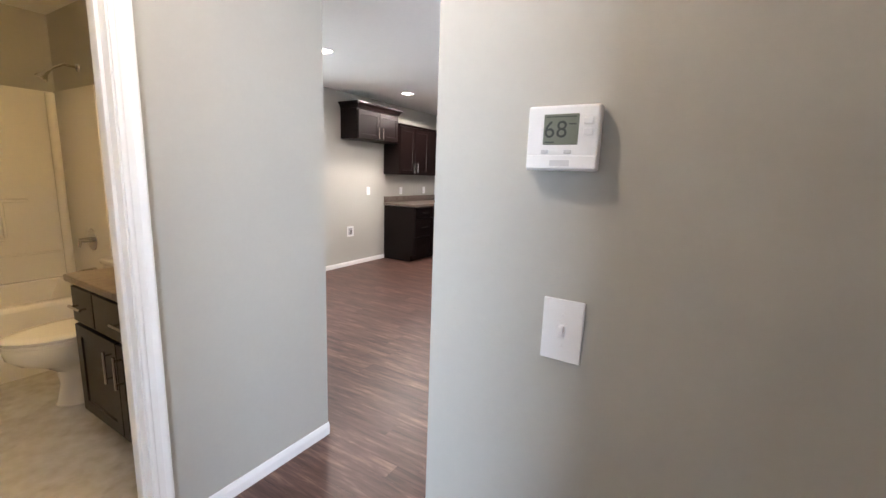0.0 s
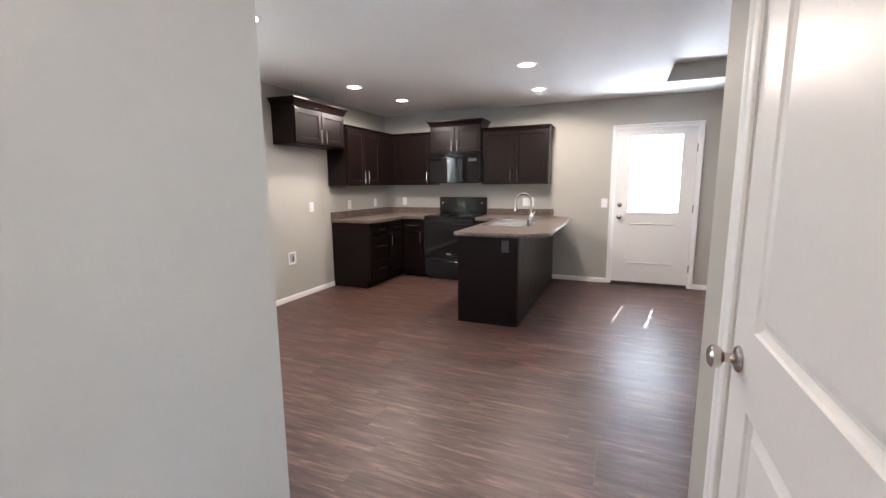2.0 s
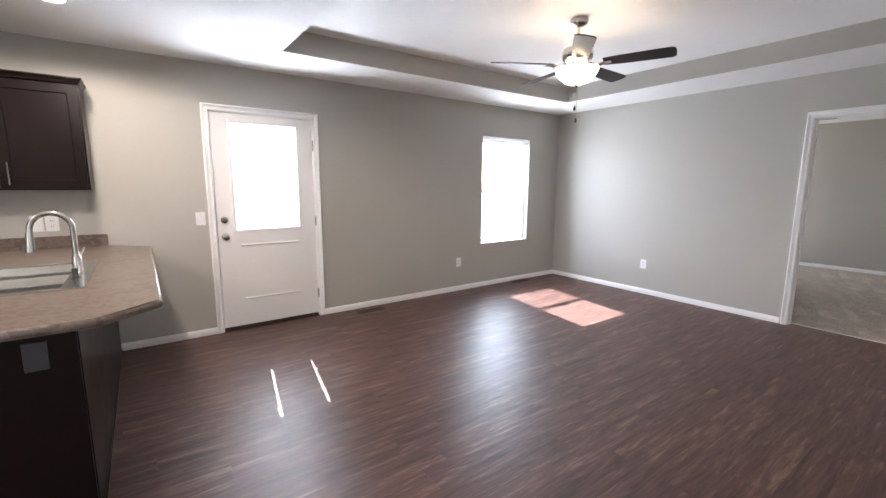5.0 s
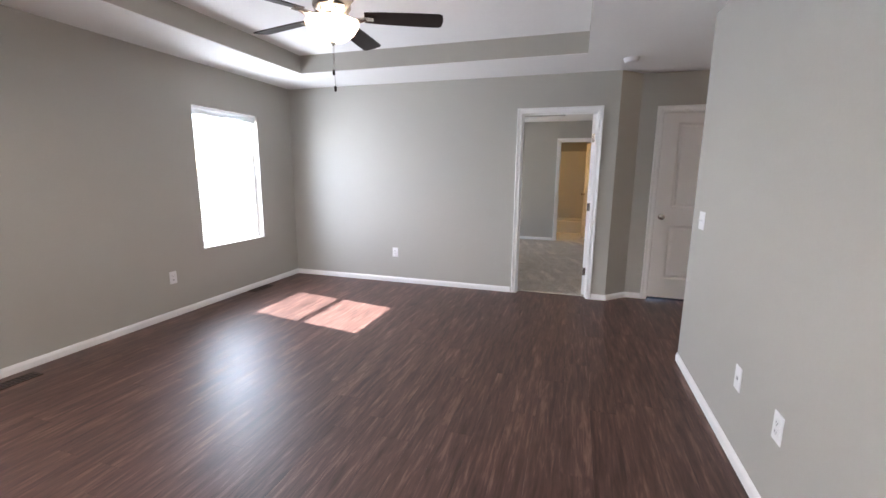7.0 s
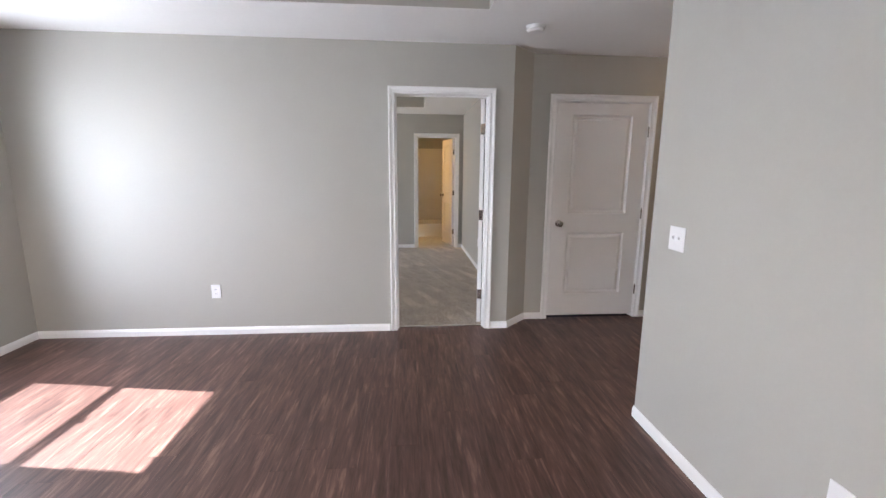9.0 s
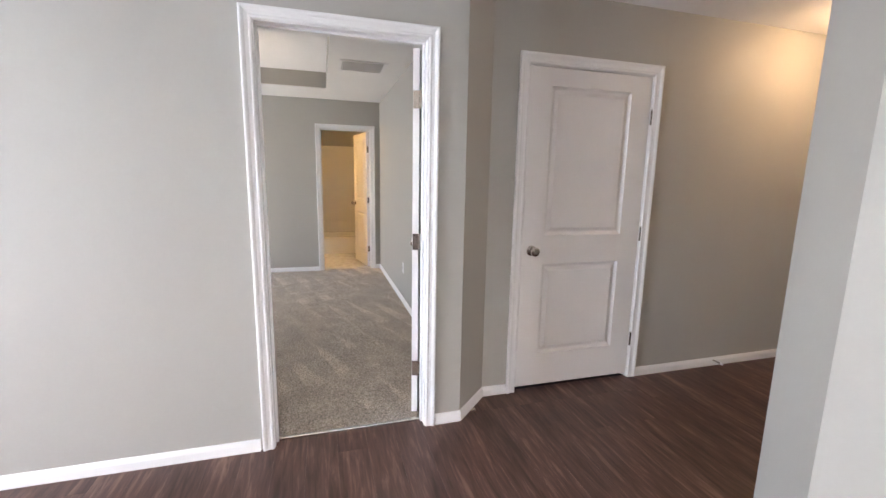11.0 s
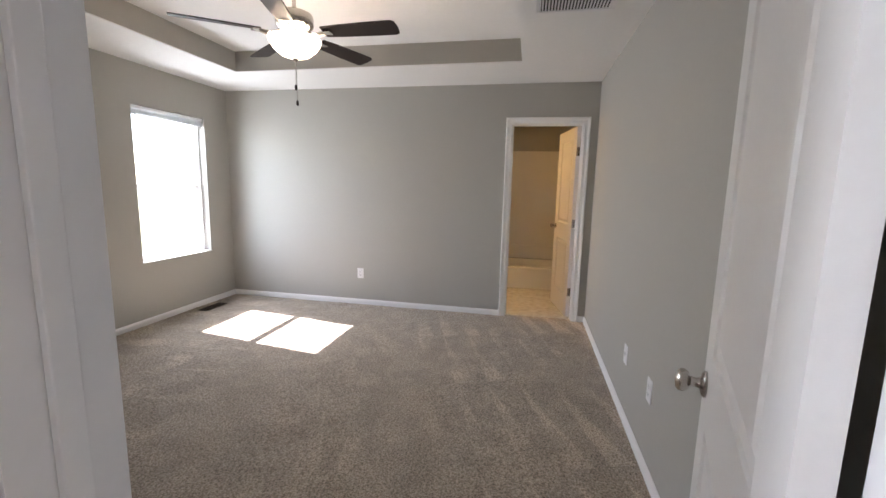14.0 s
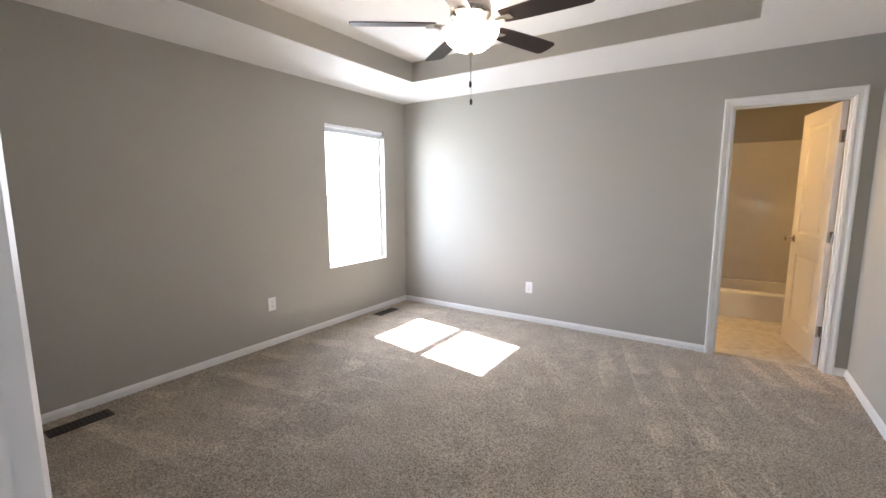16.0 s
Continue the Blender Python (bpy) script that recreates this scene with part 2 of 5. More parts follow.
def cloth_slat_material():
    m = bpy.data.materials.new("blind_slat_white")
    m.use_nodes = True
    n, l = m.node_tree.nodes, m.node_tree.links
    b = n["Principled BSDF"]
    b.inputs["Base Color"].default_value = (0.85, 0.86, 0.86, 1)
    b.inputs["Roughness"].default_value = 0.5
    tr = n.new("ShaderNodeBsdfTranslucent")
    tr.inputs["Color"].default_value = (0.85, 0.87, 0.88, 1)
    mix = n.new("ShaderNodeMixShader")
    mix.inputs[0].default_value = 0.55
    l.new(b.outputs[0], mix.inputs[1])
    l.new(tr.outputs[0], mix.inputs[2])
    l.new(mix.outputs[0], n["Material Output"].inputs["Surface"])
    return m


WALL = material("greige_wall_paint", (0.445, 0.434, 0.397), 0.55, 0, 1.1, 0.018, 60, 0.10, 150, spec=0.3)
CEIL = material("white_ceiling_paint", (0.86, 0.86, 0.85), 0.8, 0, 2.0, 0.02, 30, 0.55, 28, spec=0.2)
TRIM = material("white_trim_enamel", (0.86, 0.86, 0.855), 0.36, 0, 1.5, 0.012, 40)
DOORW = material("white_door_paint", (0.80, 0.79, 0.78), 0.36, 0, 2, 0.02, 80, 0.05, 300)
PLANK = plank_material()
CARPET = carpet_material()
UNDER = material("dark_subfloor", (0.02, 0.012, 0.009), 0.7)
ESPRESSO = material("espresso_stained_wood", (0.0068, 0.0036, 0.0034), 0.30, 0, 9, 0.20, 200, 0.04, 300, spec=0.2)
COUNTER = vein_material("brown_stone_laminate", (0.115, 0.086, 0.070), (0.178, 0.142, 0.118), 15, 0.28)
NICKEL = material("brushed_nickel", (0.50, 0.47, 0.435), 0.23, 1.0, 20, 0.05, 300)
STEEL = material("stainless_steel", (0.66, 0.66, 0.65), 0.22, 1.0, 20, 0.05, 300)
CHROME = material("warm_chrome", (0.78, 0.76, 0.72), 0.10, 1.0, 20, 0.02, 300)
BLACK = material("black_appliance_enamel", (0.008, 0.008, 0.009), 0.12, 0, 20, 0.2, 300)
BLACKGLASS = material("black_glass", (0.004, 0.004, 0.005), 0.03, 0, 20, 0.1, 300)
DARKGREY = material("dark_grey_plastic", (0.03, 0.03, 0.032), 0.4)
PLATE = material("white_plastic", (0.83, 0.83, 0.84), 0.35, 0, 10, 0.01, 200)
VINYL = material("white_window_vinyl", (0.86, 0.86, 0.86), 0.35, 0, 10, 0.01, 200)
# translucency imitates the bloom that whitens frames against bright panes
vt = VINYL.node_tree
vinyl_bloom, vinyl_mix = vt.nodes.new("ShaderNodeBsdfTranslucent"), vt.nodes.new("ShaderNodeMixShader")
vinyl_bloom.inputs["Color"].default_value = (0.86, 0.86, 0.86, 1)
vinyl_mix.inputs[0].default_value = 0.32
vt.links.new(vt.nodes["Principled BSDF"].outputs[0], vinyl_mix.inputs[1])
vt.links.new(vinyl_bloom.outputs[0], vinyl_mix.inputs[2])
vt.links.new(vinyl_mix.outputs[0], vt.nodes["Material Output"].inputs["Surface"])
# near-black that paints the shade inside slots and vent openings
SLOT_SHADE = material("painted_slot_shade", (0.02, 0.02, 0.02), 0.6)
PORCELAIN = material("white_porcelain", (0.84, 0.83, 0.80), 0.08, 0, 4, 0.015, 60)
ACRYLIC = material("white_acrylic_surround", (0.80, 0.78, 0.74), 0.14, 0, 3, 0.02, 60)
BATHFLOOR = vein_material("pale_marble_vinyl", (0.68, 0.66, 0.61), (0.60, 0.575, 0.525), 1.1, 0.25, 0.035)
GLASS = glass_material("clear_glass")
SLAT = cloth_slat_material()
BLADE = material("dark_walnut_fan_blade", (0.020, 0.011, 0.009), 0.5, 0, 12, 0.3, 150, spec=0.25)
BOWL = glow("frosted_bowl_lit", (1.0, 0.80, 0.55), 0.85)
CANGLOW = glow("can_lens_lit", (1.0, 0.88, 0.72), 3.0)
SHADE = glow("frosted_shade_lit", (1.0, 0.66, 0.34), 2.0)
PALEPRINT = material("pale_grey_print", (0.62, 0.62, 0.64), 0.5)
LCD = material("lcd_green_grey", (0.20, 0.215, 0.175), 0.15)
INK = material("lcd_ink", (0.035, 0.04, 0.035), 0.5)
GREYPRINT = material("grey_print", (0.42, 0.42, 0.44), 0.5)
VENTBROWN = material("brown_register_metal", (0.05, 0.032, 0.024), 0.4, 0.3)
GRASS = material("dry_grass", (0.16, 0.15, 0.07), 0.9, 0, 0.8, 0.3, 20)
CONCRETE = material("patio_concrete", (0.42, 0.40, 0.37), 0.85, 0, 2, 0.1, 60)
SIDING = material("pale_siding", (0.55, 0.53, 0.49), 0.6)

# ---- shaping helpers ----


def box(bm, x0, x1, y0, y1, z0, z1, bevel=0.0):
    x0, x1, y0, y1, z0, z1 = min(x0, x1), max(x0, x1), min(y0, y1), max(y0, y1), min(z0, z1), max(z0, z1)
    v = [bm.verts.new((x, y, z)) for z in (z0, z1) for x, y in ((x0, y0), (x1, y0), (x1, y1), (x0, y1))]
    f = [bm.faces.new([v[i] for i in q]) for q in ((3, 2, 1, 0), (4, 5, 6, 7), (0, 1, 5, 4), (1, 2, 6, 5), (2, 3, 7, 6), (3, 0, 4, 7))]
    if bevel:
        edges = {e for k in f for e in k.edges}
        bmesh.ops.bevel(bm, geom=list(edges), offset=bevel, segments=2, profile=0.5, affect="EDGES")
    return bm


def boxes(*dims, bevel=0.0):
    bm = bmesh.new()
    for d in dims:
        box(bm, *d, bevel=bevel)
    return bm


def prism(bm, outline, z0, z1):
    """An upright prism over a counter-clockwise outline."""
    lo = [bm.verts.new((x, y, z0)) for x, y in outline]
    hi = [bm.verts.new((x, y, z1)) for x, y in outline]
    bm.faces.new(lo[::-1])
    bm.faces.new(hi)
    k = len(outline)
    for i in range(k):
        bm.faces.new((lo[i], lo[(i + 1) % k], hi[(i + 1) % k], hi[i]))
    return bm


def lathe(bm, profile, m=None, steps=20):
    """Turns a profile of (radius, height) about z, then lays it by m."""
    rings = []
    for r, h in profile:
        if r < 1e-5:
            rings.append([bm.verts.new((0, 0, h))])
        else:
            rings.append([bm.verts.new((r * math.cos(2 * math.pi * i / steps), r * math.sin(2 * math.pi * i / steps), h)) for i in range(steps)])
    for a, b in zip(rings, rings[1:]):
        for i in range(steps):
            q = [a[i % len(a)], a[(i + 1) % len(a)], b[(i + 1) % len(b)], b[i % len(b)]]
            u = [q[0]] + [w for w in q[1:] if w is not q[0]]
            u = list(dict.fromkeys(u))
            if len(u) > 2:
                bm.faces.new(u)
    if m is not None:
        bmesh.ops.transform(bm, matrix=m, verts=[v for ring in rings for v in ring])
    return bm


def tube(bm, points, radius, steps=10, closed_ends=True):
    """A round tube along points."""
    pts = [Vector(p) for p in points]
    rings, up = [], None
    for i, p in enumerate(pts):
        d = (pts[min(i + 1, len(pts) - 1)] - pts[max(i - 1, 0)]).normalized()
        if up is None:
            up = d.orthogonal().normalized()
        up = (up - d * up.dot(d)).normalized()
        side = d.cross(up)
        r = radius[i] if isinstance(radius, (list, tuple)) else radius
        rings.append([bm.verts.new(p + r * (math.cos(a) * up + math.sin(a) * side)) for a in (2 * math.pi * k / steps for k in range(steps))])
    for a, b in zip(rings, rings[1:]):
        for k in range(steps):
            bm.faces.new((a[k], a[(k + 1) % steps], b[(k + 1) % steps], b[k]))
    if closed_ends:
        bm.faces.new(rings[0][::-1])
        bm.faces.new(rings[-1])
    return bm


def mesh_of(name, bm, mat, smooth=False):
    bmesh.ops.recalc_face_normals(bm, faces=bm.faces[:])
    me = bpy.data.meshes.new(name)
    bm.to_mesh(me)
    bm.free()
    me.materials.append(mat)
    if smooth:
        me.shade_smooth()
        me.set_sharp_from_angle(angle=radians(38))
    return me


def part(name, bm, mat, parent, label="", m=None, smooth=False):
    ob = new(name, mesh_of(name, bm, mat, smooth))
    ob.parent = parent
    if m is not None:
        ob.matrix_basis = m
    if label:
        tagged(ob, label)
    return ob


def thing(name, m, label, category, group="", kind=""):
    ob = new(name)
    ob.empty_display_size = 0.1
    ob.matrix_basis = m
    return tagged(ob, label, category, group, kind)


def structure(name, bm, mat, label, category, smooth=False):
    return tagged(new(name, mesh_of(name, bm, mat, smooth)), label, category, kind="structure")


def wall(name, x0, x1, y0, y1, label, openings=(), top=2.452, mat=None):
    """An upright wall; openings (from, to, bottom, top) along its longer side go right through it."""
    along_x = abs(x1 - x0) > abs(y1 - y0)
    a0, a1 = (min(x0, x1), max(x0, x1)) if along_x else (min(y0, y1), max(y0, y1))
    bm = bmesh.new()

    def piece(p, q, z0, z1):
        if q - p > 1e-4 and z1 - z0 > 1e-4:
            box(bm, *((p, q, y0, y1) if along_x else (x0, x1, p, q)), z0, z1)
    at = a0
    for p, q, z0, z1 in sorted((min(o[:2]), max(o[:2]), o[2], o[3]) for o in openings):
        piece(at, p, 0, top)
        piece(p, q, 0, z0)
        piece(p, q, z1, top)
        at = q
    piece(at, a1, 0, top)
    return structure(name, bm, mat or WALL, label, "wall")


def panelled(bm, w, h, y, out, panels, steps):
    """One face of a door in the plane y, facing out (+1 or -1 in y), with moulded panels sunk by the steps (inset, depth)."""
    xs = sorted({0, w, *(p[0] for p in panels), *(p[1] for p in panels)})
    zs = sorted({0, h, *(p[2] for p in panels), *(p[3] for p in panels)})

    def quad(a, b, c, d):
        bm.faces.new([bm.verts.new(p) for p in (a, b, c, d)])
    for x0, x1 in zip(xs, xs[1:]):
        for z0, z1 in zip(zs, zs[1:]):
            if not any(p[0] <= x0 and x1 <= p[1] and p[2] <= z0 and z1 <= p[3] for p in panels):
                quad((x0, y, z0), (x1, y, z0), (x1, y, z1), (x0, y, z1))
    for x0, x1, z0, z1 in panels:
        last = None
        for inset, depth in steps:
            yy = y - out * depth
            ring = [(x0 + inset, yy, z0 + inset), (x1 - inset, yy, z0 + inset), (x1 - inset, yy, z1 - inset), (x0 + inset, yy, z1 - inset)]
            if last:
                for k in range(4):
                    quad(last[k], last[(k + 1) % 4], ring[(k + 1) % 4], ring[k])
            last = ring
        quad(*last)


def leaf_mesh(w, h, t, panels, steps, both=True, y0=0.0):
    """A door leaf between y0 and y0 + t."""
    bm = bmesh.new()
    panelled(bm, w, h, y0, -1, panels, steps)
    panelled(bm, w, h, y0 + t, 1, panels if both else [], steps)
    for a, b in (((0, 0), (w, 0)), ((w, 0), (w, h)), ((w, h), (0, h)), ((0, h), (0, 0))):
        bm.faces.new([bm.verts.new(p) for p in ((a[0], y0, a[1]), (b[0], y0, b[1]), (b[0], y0 + t, b[1]), (a[0], y0 + t, a[1]))])
    bmesh.ops.remove_doubles(bm, verts=bm.verts[:], dist=1e-5)
    return bm


CASING_PROFILE = ((0.0, 0.0), (0.0, 0.009), (0.006, 0.012), (0.012, 0.0125), (0.016, 0.0095), (0.024, 0.0105), (0.034, 0.012),
                  (0.038, 0.015), (0.046, 0.0185), (0.053, 0.019), (0.058, 0.017), (0.060, 0.012), (0.060, 0.0))


def casing_mesh(w, h, wide, y, out):
    """Mitred moulding round three sides of an opening from x 0 to w, up to h, on the wall face y."""
    bm = bmesh.new()
    rows = []
    for u, d in CASING_PROFILE:
        u = u * wide / 0.060 + 0.005
        yy = y + out * d
        rows.append([bm.verts.new(p) for p in ((-u, yy, 0), (-u, yy, h + u), (w + u, yy, h + u), (w + u, yy, 0))])
    for a, b in zip(rows, rows[1:]):
        for k in range(3):
            bm.faces.new((a[k], a[k + 1], b[k + 1], b[k]))
    return bm


def jamb_mesh(w, h, t, stop_at):
    """Lining boards of an opening through a wall of thickness t (y 0 to t), with a stop bead."""
    j = 0.018
    return ((-j, 0, 0.001, t - 0.001, 0, h + j), (w, w + j, 0.001, t - 0.001, 0, h + j), (0, w, 0.001, t - 0.001, h, h + j)), (
                 (0, 0.011, stop_at, stop_at + 0.03, 0, h), (w - 0.011, w, stop_at, stop_at + 0.03, 0, h), (0.011, w - 0.011, stop_at, stop_at + 0.03, h - 0.011, h))


def knob_mesh(m):
    """A round door knob with rosette, along +z of m."""
    return lathe(bmesh.new(), ((0, 0), (0.032, 0), (0.033, 0.004), (0.028, 0.010), (0.014, 0.014), (0.011, 0.024), (0.013, 0.034), (0.024, 0.041),
                               (0.029, 0.050), (0.028, 0.060), (0.020, 0.067), (0.008, 0.069), (0, 0.069)), m, 24)


def hinge_mesh(x, y, z):
    bm = bmesh.new()
    for k in range(3):
        lathe(bm, ((0, 0), (0.0065, 0), (0.0065, 0.029), (0, 0.029)), pose(x, y, z - 0.045 + 0.0305 * k), 10)
    box(bm, x - 0.002, x + 0.034, y + 0.003, y + 0.0055, z - 0.045, z + 0.045)
    lathe(bm, ((0, 0), (0.0075, 0), (0.005, 0.006), (0, 0.007)), pose(x, y, z + 0.047), 10)
    return bm


PANEL_STEPS = ((0, 0), (0.004, 0.006), (0.016, 0.013), (0.024, 0.013), (0.046, 0.003))


def door_set(name, origin, rz, w, h, t, label, wide=0.062, swing="room", angle=0.0, knob_z=0.93, leaf=True, gap=0.008, stop=None, far_casing=True):
    """A passage door hung at x = w. swing room: shut, flush with the face y 0; far: hung on the face y t and opened by the angle."""
    d = thing(name, pose(*origin, 0, 0, rz), label, "door", kind="structure")
    part("casing", casing_mesh(w, h, wide, 0, -1), TRIM, d, "white moulded casing")
    if far_casing:
        part("casing", casing_mesh(w, h, wide, t, 1), TRIM, d, "white moulded casing")
    boards, stops = jamb_mesh(w, h, t, 0.042 if swing == "room" else t - 0.075)
    for bx in boards:
        part("jamb", boxes(bx), TRIM, d, "white painted jamb")
    for bx in stops:
        part("door_stop_bead", boxes(bx, bevel=0.002), TRIM, d, "white stop bead")
    if swing == "far":
        part("strike_plate", boxes((-0.0005, 0.0015, t - 0.045, t - 0.012, knob_z - 0.02, knob_z + 0.045)), NICKEL, d, "brushed nickel strike plate")
    if not leaf:
        return d
    lw, lh, lt = w - 0.008, h - gap - 0.004, 0.035
    st = 0.15 if lw > 0.8 else 0.13
    panels = [(st, lw - st, 0.22, 0.82), (st, lw - st, 1.005, lh - 0.105)]
    y0 = -lt if swing == "room" else 0.0
    m = pose(w - 0.004, 0.003, gap, 0, 0, 180 - angle) if swing == "room" else pose(w - 0.008, t + 0.018, gap, 0, 0, 180 - angle)
    lf = part("leaf", leaf_mesh(lw, lh, lt, panels, PANEL_STEPS, y0=y0), DOORW, d, "white two-panel leaf", m)
    for face, turn in ((y0, 90), (y0 + lt, -90)):
        part("knob", knob_mesh(pose(lw - 0.065, face, knob_z, turn)), NICKEL, lf, "brushed nickel knob", smooth=True)
    for z in (0.285, 1.03, 1.785):
        if swing == "room":
            part("hinge", hinge_mesh(w + 0.001, -0.006, z), NICKEL, d, "brushed nickel hinge", smooth=True)
        else:
            bm = bmesh.new()
            for k in range(3):
                lathe(bm, ((0, 0), (0.0065, 0), (0.0065, 0.029), (0, 0.029)), pose(w - 0.004, t + 0.010, z - 0.045 + 0.0305 * k), 10)
            box(bm, w - 0.003, w - 0.0005, t - 0.032, t + 0.008, z - 0.045, z + 0.045)
            part("hinge", bm, NICKEL, d, "brushed nickel hinge", smooth=True)
            part("hinge_leaf", boxes((-0.003, -0.0004, 0.0, 0.033, z - 0.055, z + 0.035)), NICKEL, lf, "brushed nickel hinge leaf")
    return d


def baseboard(p, q, inward, label="white painted baseboard along the wall"):
    """A skirting from p to q on the floor; inward: the side on which the room lies (unit vector)."""
    p, q, n = Vector((*p, 0)), Vector((*q, 0)), Vector((*inward, 0))
    bm = bmesh.new()
    ends = []
    for at in (p, q):
        ends.append([bm.verts.new(at + n * d + Vector((0, 0, z))) for d, z in ((0, 0.0), (0.012, 0.0), (0.012, 0.040), (0.010, 0.047), (0.006, 0.059), (0.004, 0.063), (0, 0.063))])
    k = len(ends[0])
    for i in range(k):
        bm.faces.new((ends[0][i], ends[0][(i + 1) % k], ends[1][(i + 1) % k], ends[1][i]))
    bm.faces.new(ends[0])
    bm.faces.new(ends[1][::-1])
    return structure("baseboard", bm, TRIM, label, "baseboard")

# ---- large structure ----
T = 0.12
GREIGE = "greige painted drywall "
PD0, PD1 = -4.708, -3.792
W1 = (-1.515, -0.625, 0.595, 2.035)
W2 = (2.982, 3.857, 0.600, 2.070)
wall("wall_north", -8.34, 0.06, 0, 0.14, GREIGE + "outer wall with patio door and window", [(PD0 - 0.02, PD1 + 0.02, 0, 2.05), W1])
wall("wall_north_bedroom", 0.06, 4.342, 0.053, 0.193, GREIGE + "outer wall of the bedroom with window", [W2])
W3 = (-4.38, -3.50, 0.595, 2.035)
W4 = (-4.00, -3.12, 0.595, 2.035)
wall("wall_west", -8.34, -8.20, -7.17, 0, GREIGE + "wall behind the kitchen cabinets with a dining window", [W3])
wall("wall_east_living", 0, T, -4.02, 0, GREIGE + "wall with the bedroom doorway", [(-3.83, -3.01, 0, 2.06)])
structure("wall_chamfer_bedroom", prism(bmesh.new(), [(0, -4.02), (0.12, -4.14), (T, -4.02)], 0, 2.452), WALL, GREIGE + "angled corner wall", "wall")
structure("wall_south_bedroom", prism(bmesh.new(), [(0.12, -4.14), (0.225, -4.245), (0.225, -4.30), (4.342, -4.30), (4.342, -4.14)], 0, 2.452), WALL, GREIGE + "south wall of the bedroom", "wall")
wall("wall_entry_east", 0.225, 0.345, -8.6, -4.30, GREIGE + "wall with the closet door", [(-5.37, -4.458, 0, 2.06)])
wall("wall_east_bedroom", 4.222, 4.342, -4.14, 0.053, GREIGE + "wall with the ensuite doorway", [(-4.019, -3.282, 0, 2.06)])
wall("wall_kitchen_south", -8.20, -5.41, -5.43, -5.31, GREIGE + "wall between kitchen and bathroom")
wall("wall_hall_west", -5.53, -5.41, -7.05, -5.43, GREIGE + "hall wall with the bathroom doorway", [(-6.875, -6.115, 0, 2.06)])
# doorway and room beyond are unseen, added so daylight can reach the hall
wall("wall_hall_south", -8.20, -1.03, -7.17, -7.05, GREIGE + "south wall of the hall with an assumed doorway", [(-4.74, -3.94, 0, 2.06)])
wall("wall_unseen_south", -5.53, -1.15, -8.72, -8.6, GREIGE + "outer wall of the unseen added room with window", [W4])
wall("wall_unseen_west", -5.53, -5.41, -8.6, -7.17, GREIGE + "wall of the unseen added room")
wall("wall_entry_west", -1.15, -1.03, -8.6, -7.17, GREIGE + "wall of the entry")
wall("wall_entry_south", -1.15, 0.365, -8.72, -8.6, GREIGE + "end wall of the entry")
# closet block between hall and living room
structure("wall_closet_north", prism(bmesh.new(), [(-4.362, -4.572), (-1.51, -4.572), (-1.46, -4.45), (-4.362, -4.452)], 0, 2.452), WALL, GREIGE + "closet wall facing the living room", "wall")
structure("wall_closet_chamfer", prism(bmesh.new(), [(-1.51, -4.572), (-1.21, -4.875), (-1.09, -4.82), (-1.46, -4.45)], 0, 2.452), WALL, GREIGE + "angled closet wall", "wall")
structure("wall_closet_east", prism(bmesh.new(), [(-1.21, -4.875), (-1.21, -5.972), (-1.09, -5.972), (-1.09, -4.82)], 0, 2.452), WALL, GREIGE + "closet wall facing the entry", "wall")
wall("wall_closet_south", -4.362, -1.21, -5.972, -5.852, GREIGE + "hall wall with the thermostat")
wall("wall_closet_west", -4.362, -4.242, -5.852, -4.572, GREIGE + "closet wall with a door", [(-5.75, -4.81, 0, 2.06)])
# ensuite shell
wall("wall_ensuite_north", 4.342, 6.52, -2.22, -2.10, GREIGE + "ensuite wall")
wall("wall_ensuite_south", 4.342, 6.52, -4.72, -4.60, GREIGE + "ensuite wall")
wall("wall_ensuite_east", 6.40, 6.52, -4.60, -2.22, GREIGE + "ensuite wall")
wall("wall_ensuite_stub", 4.342, 4.462, -4.60, -4.30, GREIGE + "ensuite wall stub")
wall("wall_closet_back", 0.345, 4.36, -5.42, -5.30, GREIGE + "back wall of the linen closet")


def tray_ceiling(name, x0, x1, y0, y1, hole, label):
    hx0, hx1, hy0, hy1 = hole
    structure(name, boxes((x0, hx0, y0, y1, 2.44, 2.446), (hx1, x1, y0, y1, 2.44, 2.446), (hx0, hx1, y0, hy0, 2.44, 2.446), (hx0, hx1, hy1, y1, 2.44, 2.446),
                          (hx0 - 0.06, hx1 + 0.06, hy0 - 0.06, hy1 + 0.06, 2.625, 2.675)), CEIL, label, "ceiling")
    structure("trim_tray_side", boxes((hx0 - 0.05, hx0, hy0 - 0.05, hy1 + 0.05, 2.4462, 2.627), (hx1, hx1 + 0.05, hy0 - 0.05, hy1 + 0.05, 2.4462, 2.627),
                                      (hx0, hx1, hy0 - 0.05, hy0, 2.4462, 2.627), (hx0, hx1, hy1, hy1 + 0.05, 2.4462, 2.627)), WALL,
              "greige painted sides of the tray ceiling recess", "ceiling trim")


tray_ceiling("ceiling_living", -8.34, 0.06, -5.40, 0.14, (-4.242, -0.715, -3.665, -0.702), "white textured ceiling with a recessed tray")
tray_ceiling("ceiling_bedroom", 0.06, 4.30, -4.24, 0.19, (0.915, 3.469, -3.389, -0.672), "white textured bedroom ceiling with a recessed tray")
structure("ceiling_hall", boxes((-8.34, 0.365, -8.72, -5.40, 2.44, 2.48), (0.06, 0.365, -5.40, -4.24, 2.44, 2.48)), CEIL, "white textured ceiling of hall and bathroom", "ceiling")
structure("ceiling_ensuite", boxes((4.30, 6.52, -4.72, -2.10, 2.44, 2.48)), CEIL, "white ceiling of the ensuite", "ceiling")
